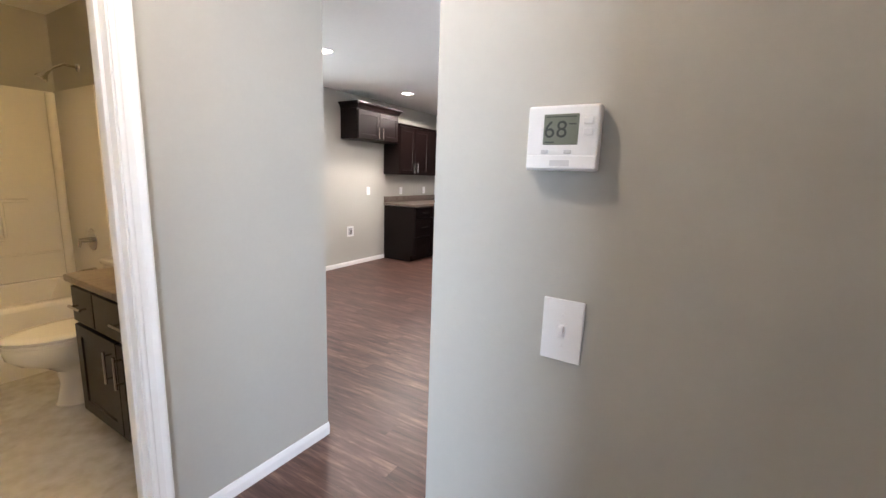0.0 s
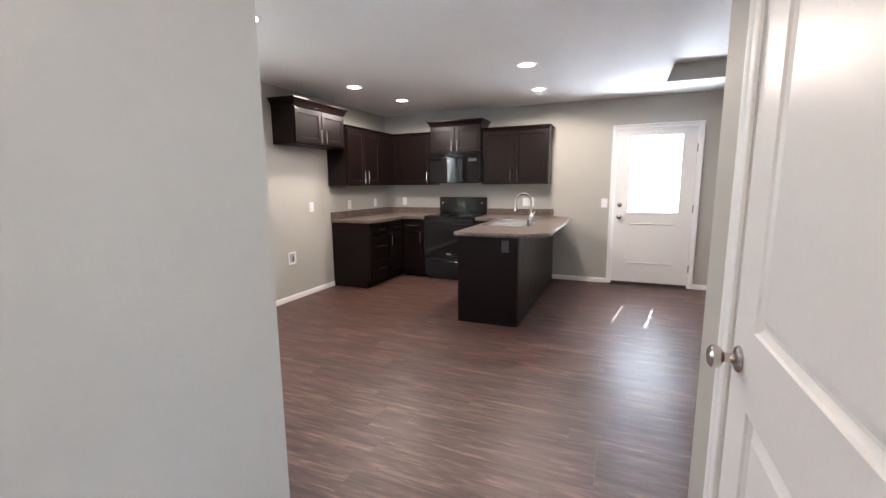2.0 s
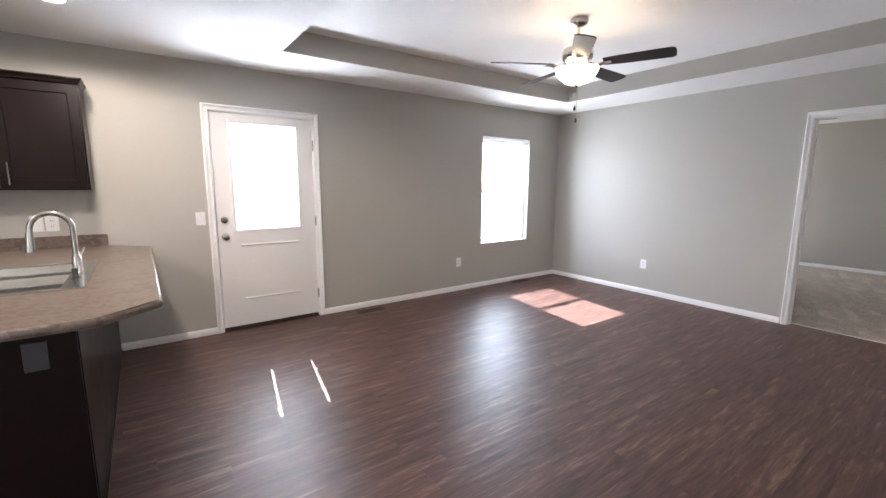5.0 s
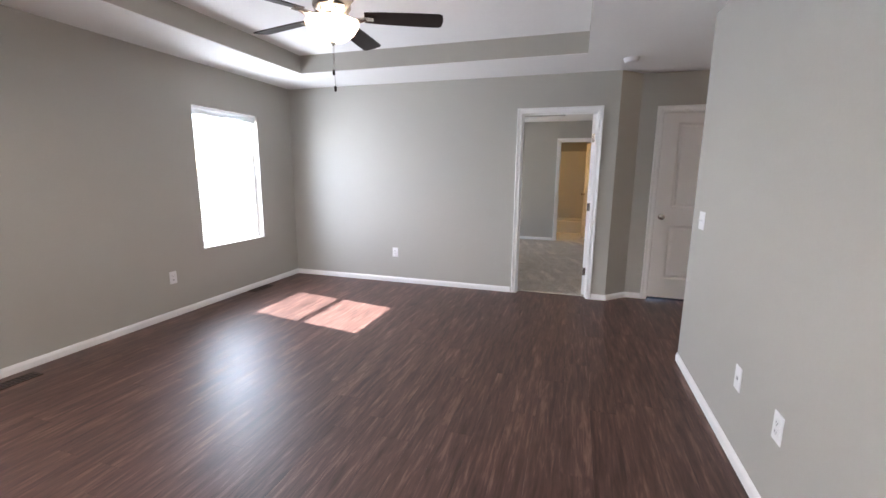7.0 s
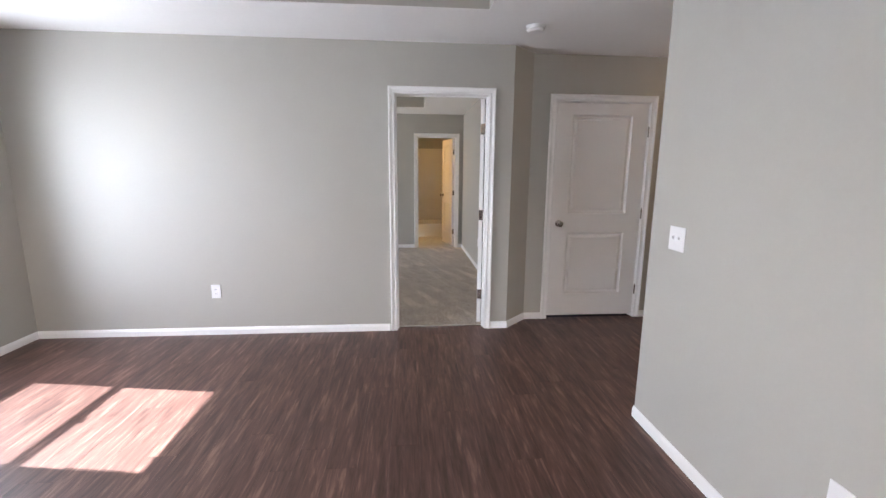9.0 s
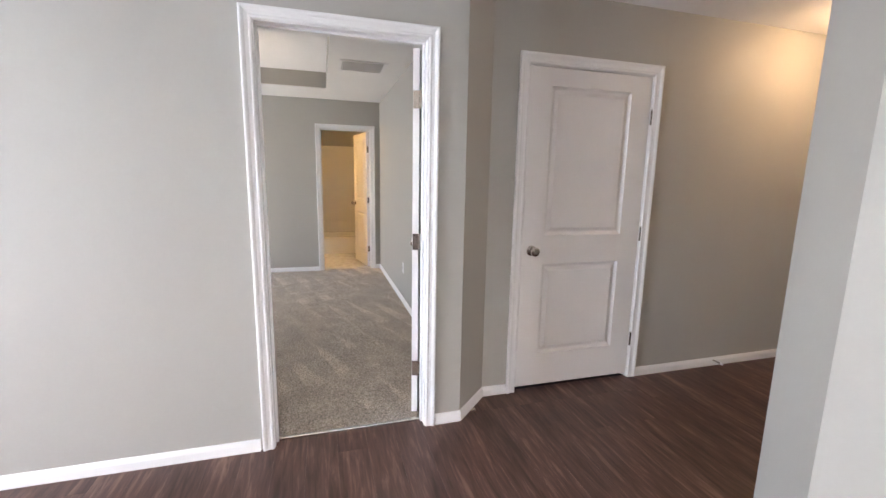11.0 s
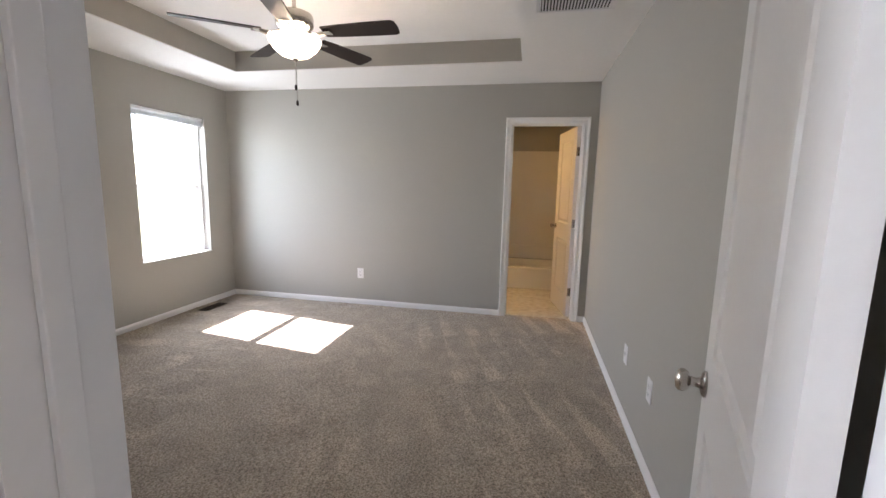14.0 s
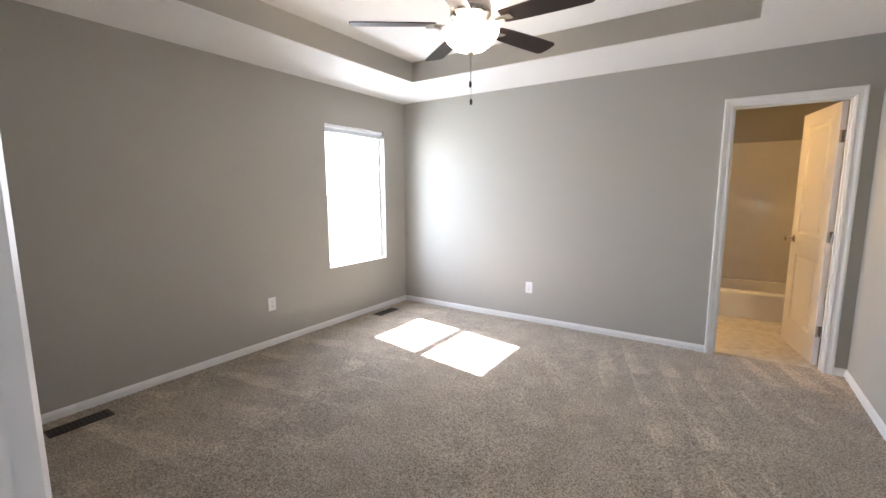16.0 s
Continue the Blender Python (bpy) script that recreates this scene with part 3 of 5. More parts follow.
structure("ceiling_linen_closet", boxes((0.365, 4.40, -5.42, -4.24, 2.44, 2.48)), CEIL, "white closet ceiling", "ceiling")

# floors
floor_main = structure("floor", boxes((-8.34, 0.10, -5.40, 0.14, -0.12, -0.006), (-5.50, 0.365, -8.72, -5.40, -0.12, -0.006), (0.10, 0.365, -5.42, -4.12, -0.12, -0.006)), UNDER,
                       "dark walnut vinyl plank floor", "floor")
structure("floor_bath", boxes((-8.34, -5.50, -7.17, -5.40, -0.12, 0.0)), BATHFLOOR, "pale marbled vinyl bathroom floor", "floor")
structure("floor_ensuite", boxes((4.287, 6.52, -4.72, -2.10, -0.12, 0.0)), BATHFLOOR, "pale marbled vinyl ensuite floor", "floor")
structure("floor_linen_closet", boxes((0.345, 4.287, -5.42, -4.30, -0.12, -0.002)), UNDER, "dark closet floor", "floor")


def carpet(x0, x1, y0, y1, step):
    nx, ny = int((x1 - x0) / step), int((y1 - y0) / step)
    xs, ys = np.linspace(x0, x1, nx + 1), np.linspace(y0, y1, ny + 1)
    gx, gy = np.meshgrid(xs, ys, indexing="ij")
    rng = np.random.default_rng(3)
    z = rng.random(gx.shape) * 0.0042 + rng.random(gx.shape) ** 3 * 0.003
    band = np.sin(gy * 5.3 + np.sin(gx * 1.7) * 1.5 + gx * 0.6) * 0.0015
    co = np.stack([gx + rng.normal(0, step * 0.22, gx.shape), gy + rng.normal(0, step * 0.22, gx.shape), z + band], -1).reshape(-1, 3)
    i = (np.arange(nx)[:, None] * (ny + 1) + np.arange(ny)[None]).ravel()
    quads = np.stack([i, i + ny + 1, i + ny + 2, i + 1], 1)
    me = bpy.data.meshes.new("carpet")
    me.vertices.add(len(co))
    me.vertices.foreach_set("co", co.astype(np.float32).ravel())
    me.loops.add(quads.size)
    me.loops.foreach_set("vertex_index", quads.astype(np.int32).ravel())
    me.polygons.add(len(quads))
    me.polygons.foreach_set("loop_start", np.arange(0, quads.size, 4, dtype=np.int32))
    me.update(calc_edges=True)
    me.validate()
    me.materials.append(CARPET)
    me.shade_smooth()
    return me


structure("floor_bedroom", boxes((0.10, 4.287, -4.30, 0.19, -0.12, -0.004)), UNDER, "bedroom subfloor under the carpet", "floor")
tagged(new("carpet", carpet(0.075, 4.277, -4.15, 0.06, 0.0085)), "greige cut-pile carpet with vacuum marks", "carpet", kind="structure")
structure("trim_threshold", boxes((0.06, 0.082, -3.81, -3.03, -0.004, 0.010), bevel=0.003), NICKEL, "thin metal strip between plank floor and carpet", "threshold")

# outside
structure("ground", boxes((-300, 300, 0.14, 600, -0.35, -0.25), (-300, 300, -600, -8.8, -0.35, -0.25), (-300, -8.34, -8.8, 0.14, -0.35, -0.25), (6.52, 300, -8.8, 0.14, -0.35, -0.25)), GRASS, "dry grass lawn round the house", "ground")
structure("patio", boxes((-5.9, -2.6, 0.15, 3.2, -0.26, -0.10)), CONCRETE, "pale concrete patio slab", "patio")

# baseboards
for p, q, n in (((-5.50, 0), (PD0 - 0.062, 0), (0, -1)), ((PD1 + 0.062, 0), (0, 0), (0, -1)),
                ((-8.2, -5.31), (-8.2, -1.478), (1, 0)), ((-8.2, -5.31), (-5.41, -5.31), (0, 1)),
                ((0, 0), (0, -2.96), (-1, 0)), ((0, -3.872), (0, -4.023), (-1, 0)),
                ((0, -4.02), (0.225, -4.245), (-0.7071, -0.7071)), ((0.225, -4.243), (0.225, -4.41), (-1, 0)), ((0.225, -5.42), (0.225, -8.6), (-1, 0)),
                ((-4.362, -4.452), (-1.46, -4.45), (0, 1)), ((-1.46, -4.45), (-1.09, -4.82), (0.7071, 0.7071)), ((-1.09, -4.82), (-1.09, -5.972), (1, 0)),
                ((-4.362, -5.972), (-1.09, -5.972), (0, -1)), ((-4.362, -5.972), (-4.362, -5.797), (-1, 0)), ((-4.362, -4.763), (-4.362, -4.452), (-1, 0)),
                ((-5.41, -5.31), (-5.41, -6.068), (1, 0)), ((-5.41, -7.05), (-4.79, -7.05), (0, 1)), ((-3.89, -7.05), (-1.03, -7.05), (0, 1)),
                ((0.12, 0.053), (4.222, 0.053), (0, -1)), ((4.222, 0.053), (4.222, -3.235), (-1, 0)), ((4.222, -4.066), (4.222, -4.14), (-1, 0)), ((0.14, -4.14), (4.222, -4.14), (0, 1)),
                ((0.12, 0.053), (0.12, -2.96), (1, 0)), ((0.12, -3.872), (0.12, -4.13), (1, 0))):
    baseboard(p, q, n)

# doors
door_set("door_bedroom", (0, -3.03, 0), -90, 0.78, 2.04, T, "white two-panel bedroom door standing open", wide=0.054, swing="far", angle=106.5, knob_z=0.908)
door_set("door_closet", (0.225, -4.478, 0), -90, 0.872, 2.04, T, "white two-panel closet door, shut", knob_z=0.910, gap=0.030)
door_set("door_ensuite", (4.222, -3.302, 0), -90, 0.697, 2.04, T, "white two-panel ensuite door standing open", swing="far", angle=79, knob_z=0.95)
door_set("door_hall_closet", (-4.362, -4.83, 0), -90, 0.90, 2.04, T, "white two-panel hall closet door, shut", knob_z=0.912, gap=0.018)
# frame of the added room that lights the hall, never in view
door_set("door_unseen_room", (-3.96, -7.05, 0), 180, 0.76, 2.04, T, "white moulded door frame of the unseen added room", leaf=False)
door_set("door_bathroom", (-5.41, -6.855, 0), 90, 0.72, 2.04, T, "white moulded bathroom door frame, door out of sight", leaf=False, far_casing=False)


def patio_door():
    w, h, t = PD1 - PD0, 2.035, 0.14
    d = thing("door_patio", pose(PD0, 0, 0), "white half-glazed patio door with enclosed blinds", "door", kind="structure")
    part("casing", casing_mesh(w, h, 0.056, 0, -1), TRIM, d, "white moulded casing")
    boards, stops = jamb_mesh(w, h, t, 0.056)
    for bx in boards:
        part("jamb", boxes(bx), TRIM, d)
    for bx in stops:
        part("door_stop_bead", boxes(bx, bevel=0.002), TRIM, d)
    part("sill", boxes((0, w, 0.0, t, 0.0, 0.014), bevel=0.004), VENTBROWN, d, "dark metal sill")
    lw = w - 0.008
    gx0, gx1, gz0, gz1 = 0.165, lw - 0.160, 0.975, 1.945
    lz0, lt = 0.036, 0.044
    lh = h - lz0 - 0.004
    bm = boxes((0, gx0, 0, lt, 0, lh), (gx1, lw, 0, lt, 0, lh), (gx0, gx1, 0, lt, gz1 - lz0, lh))
    panelled_low = bmesh.new()
    box(panelled_low, 0, gx1 - gx0, 0, 0.012, 0, gz0 - lz0)
    lf = part("leaf", bm, DOORW, d, "white steel leaf", pose(0.004, 0.008, lz0))
    part("lower_panel", panelled_low, DOORW, lf, "embossed lower panel", pose(gx0, 0, 0))
    for zz in (0.262, 0.785):
        part("panel_moulding", tube(bmesh.new(), [(gx0 + 0.03, 0.001, zz), (gx1 - 0.02, 0.001, zz)], 0.011, 10), DOORW, lf, "embossed rib", smooth=True)
    part("lower_core", boxes((gx0, gx1, 0.012, lt, 0, gz0 - lz0)), DOORW, lf)
    part("door_sweep", boxes((0.002, lw - 0.002, 0.004, lt - 0.004, -0.022, 0.0)), DARKGREY, lf, "black rubber door sweep")
    f = 0.028
    part("glass_frame", boxes((gx0 - f, gx0, -0.009, 0, gz0 - lz0 - f, gz1 - lz0 + f), (gx1, gx1 + f, -0.009, 0, gz0 - lz0 - f, gz1 - lz0 + f),
                              (gx0, gx1, -0.009, 0, gz0 - lz0 - f, gz0 - lz0), (gx0, gx1, -0.009, 0, gz1 - lz0, gz1 - lz0 + f), bevel=0.003), DOORW, lf, "white glazing frame")
    pane = part("pane", boxes((gx0, gx1, 0.004, 0.008, gz0 - lz0, gz1 - lz0)), GLASS, lf, "clear glass")
    pane.visible_shadow = False
    k = 0
    z = gz0 - lz0 + 0.008
    c0, c1 = 0.334, 0.636
    while z < gz1 - lz0 - 0.01:
        spans = [(gx0, gx1)] if not 1.10 < z + lz0 < 1.82 else [(gx0, c0 - 0.004), (c0 + 0.004, c1 - 0.004), (c1 + 0.004, gx1)]
        bm = bmesh.new()
        for a, b in spans:
            v = [bm.verts.new(p) for p in ((a, 0.027, z), (b, 0.027, z), (b, 0.023, z + 0.009), (a, 0.023, z + 0.009), (b, 0.016, z + 0.018), (a, 0.016, z + 0.018))]
            bm.faces.new((v[0], v[1], v[2], v[3]))
            bm.faces.new((v[3], v[2], v[4], v[5]))
        part("blind_slat", bm, SLAT, lf)
        z += 0.0155
    dead = bmesh.new()
    lathe(dead, ((0, 0), (0.031, 0), (0.031, 0.006), (0.026, 0.012), (0.020, 0.016), (0, 0.016)), pose(0.062, 0, 1.03, 90), 20)
    box(dead, 0.057, 0.067, -0.032, -0.015, 1.015, 1.045, bevel=0.002)
    part("deadbolt", dead, NICKEL, lf, "brushed nickel thumb-turn deadbolt", smooth=True)
    part("knob", knob_mesh(pose(0.062, 0, 0.875, 90)), NICKEL, lf, "brushed nickel knob", smooth=True)
    for z in (0.25, 1.02, 1.78):
        part("hinge", hinge_mesh(w + 0.001, -0.004, z), NICKEL, d, "brushed nickel hinge", smooth=True)


patio_door()


def window(name, w, h, m, t, label, screen=False):
    """A single-hung window in an opening w by h through a wall of thickness t; m: the lower left corner of the room side."""
    d = thing(name, m, label, "window", kind="structure")
    s = 0.034
    yo = t - 0.055
    part("window_frame", boxes((0.001, s, yo, t - 0.003, 0.001, h - 0.001), (w - s, w - 0.001, yo, t - 0.003, 0.001, h - 0.001), (s, w - s, yo, t - 0.003, 0.001, s), (s, w - s, yo, t - 0.003, h - s, h - 0.001)), VINYL, d, "white vinyl frame")
    mid = h * 0.497
    for nm, a, b, yy in (("lower_sash", s, mid + 0.022, yo + 0.006), ("upper_sash", mid - 0.022, h - s, yo + 0.026)):
        r = 0.036
        sash = part(nm, boxes((s, s + r, yy, yy + 0.018, a, b), (w - s - r, w - s, yy, yy + 0.018, a, b), (s + r, w - s - r, yy, yy + 0.018, a, a + r), (s + r, w - s - r, yy, yy + 0.018, b - r, b), bevel=0.002), VINYL, d, "white vinyl sash")
        pane = part("pane", boxes((s + r, w - s - r, yy + 0.007, yy + 0.011, a + r, b - r)), GLASS, sash, "clear glass")
        pane.visible_shadow = False
    if screen:
        # coarse strips stand in for a screen, spaced to stripe and dim the sun patch
        mesh = bmesh.new()
        for k in range(int((mid - s) / 0.024)):
            z = s + 0.03 + 0.024 * k
            box(mesh, s, w - s, t - 0.0035, t - 0.0025, z, z + 0.007)
        part("screen_strips", mesh, VINYL, d, "coarse strips in place of a half screen, added to stripe the sunlight")
    part("latch", boxes((w / 2 - 0.03, w / 2 + 0.03, yo - 0.008, yo + 0.006, mid + 0.022, mid + 0.034), bevel=0.003), VINYL, d, "white sash latch")
    part("window_sill", boxes((0.002, w - 0.002, -0.012, yo - 0.001, 0.0005, 0.014), bevel=0.004), TRIM, d, "thin white sill board")
    part("blind_headrail", boxes((0.012, w - 0.012, 0.012, 0.045, h - 0.034, h - 0.004), bevel=0.003), VINYL, d, "white raised blind headrail")
    stack = bmesh.new()
    for k in range(14):
        box(stack, 0.016, w - 0.016, 0.016, 0.041, h - 0.038 - 0.0035 * (k + 1), h - 0.036 - 0.0035 * (k + 1) - 0.001)
    part("blind_stack", stack, VINYL, d, "raised white blind slats")
    part("blind_wand", tube(bmesh.new(), [(0.06, 0.02, h - 0.05), (0.062, 0.02, h - 0.55)], 0.004, 6), VINYL, d, "clear tilt wand")


window("window_1", W1[1] - W1[0], W1[3] - W1[2], pose(W1[0], 0, W1[2]), 0.14, "white single-hung living room window, blown out by daylight", screen=True)
window("window_2", W2[1] - W2[0], W2[3] - W2[2], pose(W2[0], 0.053, W2[2]), 0.14, "white single-hung bedroom window, blown out by daylight")
window("window_3", W3[1] - W3[0], W3[3] - W3[2], pose(-8.2, W3[0], W3[2], 0, 0, 90), 0.14, "white single-hung dining window in the west wall")
# window of the added room behind the hall, never in view
window("window_4", W4[1] - W4[0], W4[3] - W4[2], pose(W4[1], -8.6, W4[2], 0, 0, 180), 0.12, "white single-hung window of the unseen room added to light the hall")

# ---- kitchen ----


def pull(bm, x, z, upright, y=0.0, length=0.128):
    """A bar pull standing off a face at y, towards -y."""
    h = length / 2
    e = [(x, z - h), (x, z + h)] if upright else [(x - h, z), (x + h, z)]
    (ax, az), (bx, bz) = e
    ux, uz = (0, 1) if upright else (1, 0)
    tube(bm, [(ax - 0.012 * ux, y - 0.030, az - 0.012 * uz), (bx + 0.012 * ux, y - 0.030, bz + 0.012 * uz)], 0.0062, 8)
    tube(bm, [(ax + 0.008 * ux, y, az + 0.008 * uz), (ax + 0.008 * ux, y - 0.030, az + 0.008 * uz)], 0.0048, 8)
    tube(bm, [(bx - 0.008 * ux, y, bz - 0.008 * uz), (bx - 0.008 * ux, y - 0.030, bz - 0.008 * uz)], 0.0048, 8)
    return bm


def cabinet(label, m, w, h, d, doors=(), drawers=(), toe=0.0, crown=0.0, name="base_cabinet", group=""):
    """A cabinet unit, front face at y 0 (towards -y), back at y d. doors: x0, x1, z0, z1, pull x, pull z. drawers: x0, x1, z0, z1."""
    c = thing(name, m, label, "cabinet", group)
    bm = boxes((0, w, 0.0, d - 0.003, toe, h))
    if toe:
        box(bm, 0.002, w - 0.002, 0.075, d - 0.004, 0, toe)
    part("body", bm, ESPRESSO, c)
    for x0, x1, z0, z1, px, pz in doors:
        dw, dh = x1 - x0, z1 - z0
        dr = part("door", leaf_mesh(dw, dh, 0.019, [(0.056, dw - 0.056, 0.056, dh - 0.056)], ((0, 0), (0.004, 0.007), (0.008, 0.0075)), both=False), ESPRESSO, c, "espresso shaker door", pose(x0, -0.0205, z0))
        part("handle", pull(bmesh.new(), px - x0, pz - z0, True), NICKEL, dr, "brushed nickel bar pull", smooth=True)
    for x0, x1, z0, z1 in drawers:
        dr = part("drawer_front", boxes((0, x1 - x0, 0, 0.019, 0, z1 - z0), bevel=0.003), ESPRESSO, c, "espresso slab drawer front", pose(x0, -0.0205, z0))
        part("handle", pull(bmesh.new(), (x1 - x0) / 2, (z1 - z0) / 2, False, length=min(0.128, (x1 - x0) * 0.45)), NICKEL, dr, "brushed nickel bar pull", smooth=True)
    if crown:
        bm, rows = bmesh.new(), []
        for f, z in ((0.06, 0.0), (0.10, 0.10), (0.16, 0.22), (0.30, 0.42), (0.55, 0.62), (0.82, 0.74), (0.86, 0.80), (1.0, 0.82), (1.0, 1.0)):
            o, zz = 0.050 * f * crown / 0.09, h + crown * z
            rows.append([bm.verts.new(p) for p in ((-o, d - 0.004, zz), (-o, -0.021 - o, zz), (w + o, -0.021 - o, zz), (w + o, d - 0.004, zz))])
        for lo, hi in zip(rows, rows[1:]):
            for k in range(4):
                bm.faces.new((lo[k], lo[(k + 1) % 4], hi[(k + 1) % 4], hi[k]))
        bm.faces.new(rows[-1])
        bm.faces.new(rows[0][::-1])
        part("crown", bm, ESPRESSO, c, "espresso crown moulding")
    return c


KW, CT = -8.20, 0.905
UZ0, UZ1 = 1.352, 2.085
# base run along the west wall
cabinet("espresso three-drawer base cabinet with nickel pulls", pose(KW + 0.60, -1.475, 0, 0, 0, 90), 0.44, CT - 0.042, 0.60,
        drawers=[(0.012, 0.428, 0.695, 0.845), (0.012, 0.428, 0.405, 0.680), (0.012, 0.428, 0.115, 0.390)], toe=0.10, group="kitchen base cabinets")
cabinet("espresso corner base cabinet with drawer and door", pose(KW + 0.60, -1.035, 0, 0, 0, 90), 1.031, CT - 0.042, 0.60,
        doors=[(0.012, 0.40, 0.115, 0.680, 0.05, 0.60)], drawers=[(0.012, 0.40, 0.695, 0.845)], toe=0.10, group="kitchen base cabinets")
cabinet("espresso base cabinet with drawer and door beside the range", pose(KW + 0.603, -0.60, 0), 0.372, CT - 0.042, 0.60,
        doors=[(0.03, 0.362, 0.115, 0.680, 0.315, 0.60)], drawers=[(0.03, 0.362, 0.695, 0.845)], toe=0.10, group="kitchen base cabinets")
cabinet("narrow espresso base cabinet between range and peninsula", pose(-6.455, -0.60, 0), 0.372, CT - 0.042, 0.60,
        doors=[(0.012, 0.36, 0.115, 0.680, 0.05, 0.60)], drawers=[(0.012, 0.36, 0.695, 0.845)], toe=0.10, group="kitchen base cabinets")
pen = thing("peninsula_cabinet", pose(-6.09, -2.258, 0), "espresso peninsula sink cabinet with plain back panel", "cabinet", "kitchen base cabinets")
part("body", boxes((0.02, 0.58, 0.02, 2.255, 0.10, CT - 0.042), (0.095, 0.575, 0.03, 2.255, 0, 0.10)), ESPRESSO, pen)
part("end_panel", boxes((0.0, 0.594, 0, 0.018, 0.0, CT - 0.042), bevel=0.0015), ESPRESSO, pen, "plain espresso end panel")
part("back_panel", boxes((0.582, 0.598, 0.019, 2.255, 0.0, CT - 0.042), bevel=0.0015), ESPRESSO, pen, "plain espresso back panel")
part("base_strip", boxes((0.004, 0.60, -0.006, 0.0, 0.0, 0.018), (0.598, 0.604, 0.0, 2.31, 0.0, 0.018)), ESPRESSO, pen, "thin espresso base strip")
part("outlet_cover", boxes((0.44, 0.51, -0.005, 0.0, 0.72, 0.83), bevel=0.002), DARKGREY, pen, "black outlet cover")
for k in range(3):
    dr = part("door", leaf_mesh(0.44, 0.73, 0.019, [(0.056, 0.384, 0.056, 0.674)], ((0, 0), (0.004, 0.007), (0.008, 0.0075)), both=False), ESPRESSO, pen, "espresso shaker door", pose(0.0, 2.255 - 0.62 - 0.46 * k, 0.115, 0, 0, -90))
    part("handle", pull(bmesh.new(), 0.05, 0.62, True), NICKEL, dr, "brushed nickel bar pull", smooth=True)

# worktops


def slab(name, outline, z0, z1, label):
    bm = prism(bmesh.new(), outline, z0, z1)
    edges = [e for e in bm.edges if abs(e.verts[0].co.z - e.verts[1].co.z) < 1e-6]
    bmesh.ops.bevel(bm, geom=edges, offset=0.007, segments=3, profile=0.6, affect="EDGES")
    t = thing(name, pose(0, 0, 0), label, "worktop")
    part("top", bm, COUNTER, t)
    return t


w_top = slab("worktop", [(KW + 0.003, -1.49), (KW + 0.635, -1.49), (KW + 0.635, -0.635), (-7.222, -0.635), (-7.222, -0.003), (KW + 0.003, -0.003)], CT - 0.038, CT, "brown stone-look laminate worktop with raised backsplash")
part("backsplash", boxes((KW + 0.002, KW + 0.021, -1.487, -0.003, CT + 0.0005, CT + 0.094), (KW + 0.0215, -7.224, -0.021, -0.002, CT + 0.0005, CT + 0.094), bevel=0.003), COUNTER, w_top)
p_bm = bmesh.new()
sx0, sx1, sy0, sy1 = -6.035, -5.525, -1.70, -0.88
# the peninsula top is made in four pieces round the sink cut-out
for o in ([(-6.455, -0.003), (-6.455, -0.635), (-6.105, -0.635), (-6.105, sy1), (sx0, sy1), (sx1, sy1), (-5.225, sy1), (-5.225, -0.28), (-5.485, -0.003)],
          [(-6.105, sy1), (-6.105, sy0), (sx0, sy0), (sx0, sy1)],
          [(sx1, sy1), (sx1, sy0), (-5.225, sy0), (-5.225, sy1)],
          [(-6.105, sy0), (-6.105, -2.325), (-5.43, -2.325), (-5.225, -2.15), (-5.225, sy0), (sx1, sy0), (sx0, sy0)]):
    prism(p_bm, o, CT - 0.038, CT)
p_top = thing("worktop", pose(0, 0, 0), "brown stone-look laminate peninsula top with clipped corners", "worktop")
part("top", p_bm, COUNTER, p_top)
edge_bm = tube(bmesh.new(), [(-6.105, -2.319, CT - 0.019), (-5.433, -2.319, CT - 0.019), (-5.231, -2.148, CT - 0.019), (-5.231, -0.282, CT - 0.019)], 0.0195, 10)
part("edge", edge_bm, COUNTER, p_top, "rolled laminate edge", smooth=True)
part("backsplash", boxes((-6.455, -5.494, -0.021, -0.002, CT + 0.0005, CT + 0.094), bevel=0.003), COUNTER, p_top)

# sink and tap
sink = thing("kitchen_sink", pose((sx0 + sx1) / 2, (sy0 + sy1) / 2, CT), "stainless steel drop-in sink in the peninsula top", "sink")
hw, hl = (sx1 - sx0) / 2, (sy1 - sy0) / 2
bm = boxes((-hw - 0.02, -hw + 0.03, -hl - 0.02, hl + 0.02, 0.0, 0.006), (hw - 0.075, hw + 0.02, -hl - 0.02, hl + 0.02, 0.0, 0.006), (-hw + 0.03, hw - 0.075, -hl - 0.02, -hl + 0.03, 0.0, 0.006), (-hw + 0.03, hw - 0.075, hl - 0.03, hl + 0.02, 0.0, 0.006))
part("rim", bm, STEEL, sink, "brushed steel rim")
bm = bmesh.new()
for a, b in ((-hl + 0.03, -0.012), (0.012, hl - 0.03)):
    x0, x1, dz, r = -hw + 0.03, hw - 0.075, -0.17, 0.03
    top = [(x0, a), (x1, a), (x1, b), (x0, b)]
    low = [(x0 + r, a + r), (x1 - r, a + r), (x1 - r, b - r), (x0 + r, b - r)]
    tv = [bm.verts.new((x, y, 0.003)) for x, y in top]
    lv = [bm.verts.new((x, y, dz)) for x, y in low]
    for k in range(4):
        bm.faces.new((tv[k], tv[(k + 1) % 4], lv[(k + 1) % 4], lv[k]))
    bm.faces.new(lv)
box(bm, -hw + 0.03, hw - 0.075, -0.012, 0.012, -0.02, 0.003)
part("bowl", bm, STEEL, sink, "twin steel bowls")
tap = thing("kitchen_faucet", pose(-5.565, -1.31, CT + 0.006), "tall brushed nickel gooseneck kitchen faucet on the sink", "faucet")
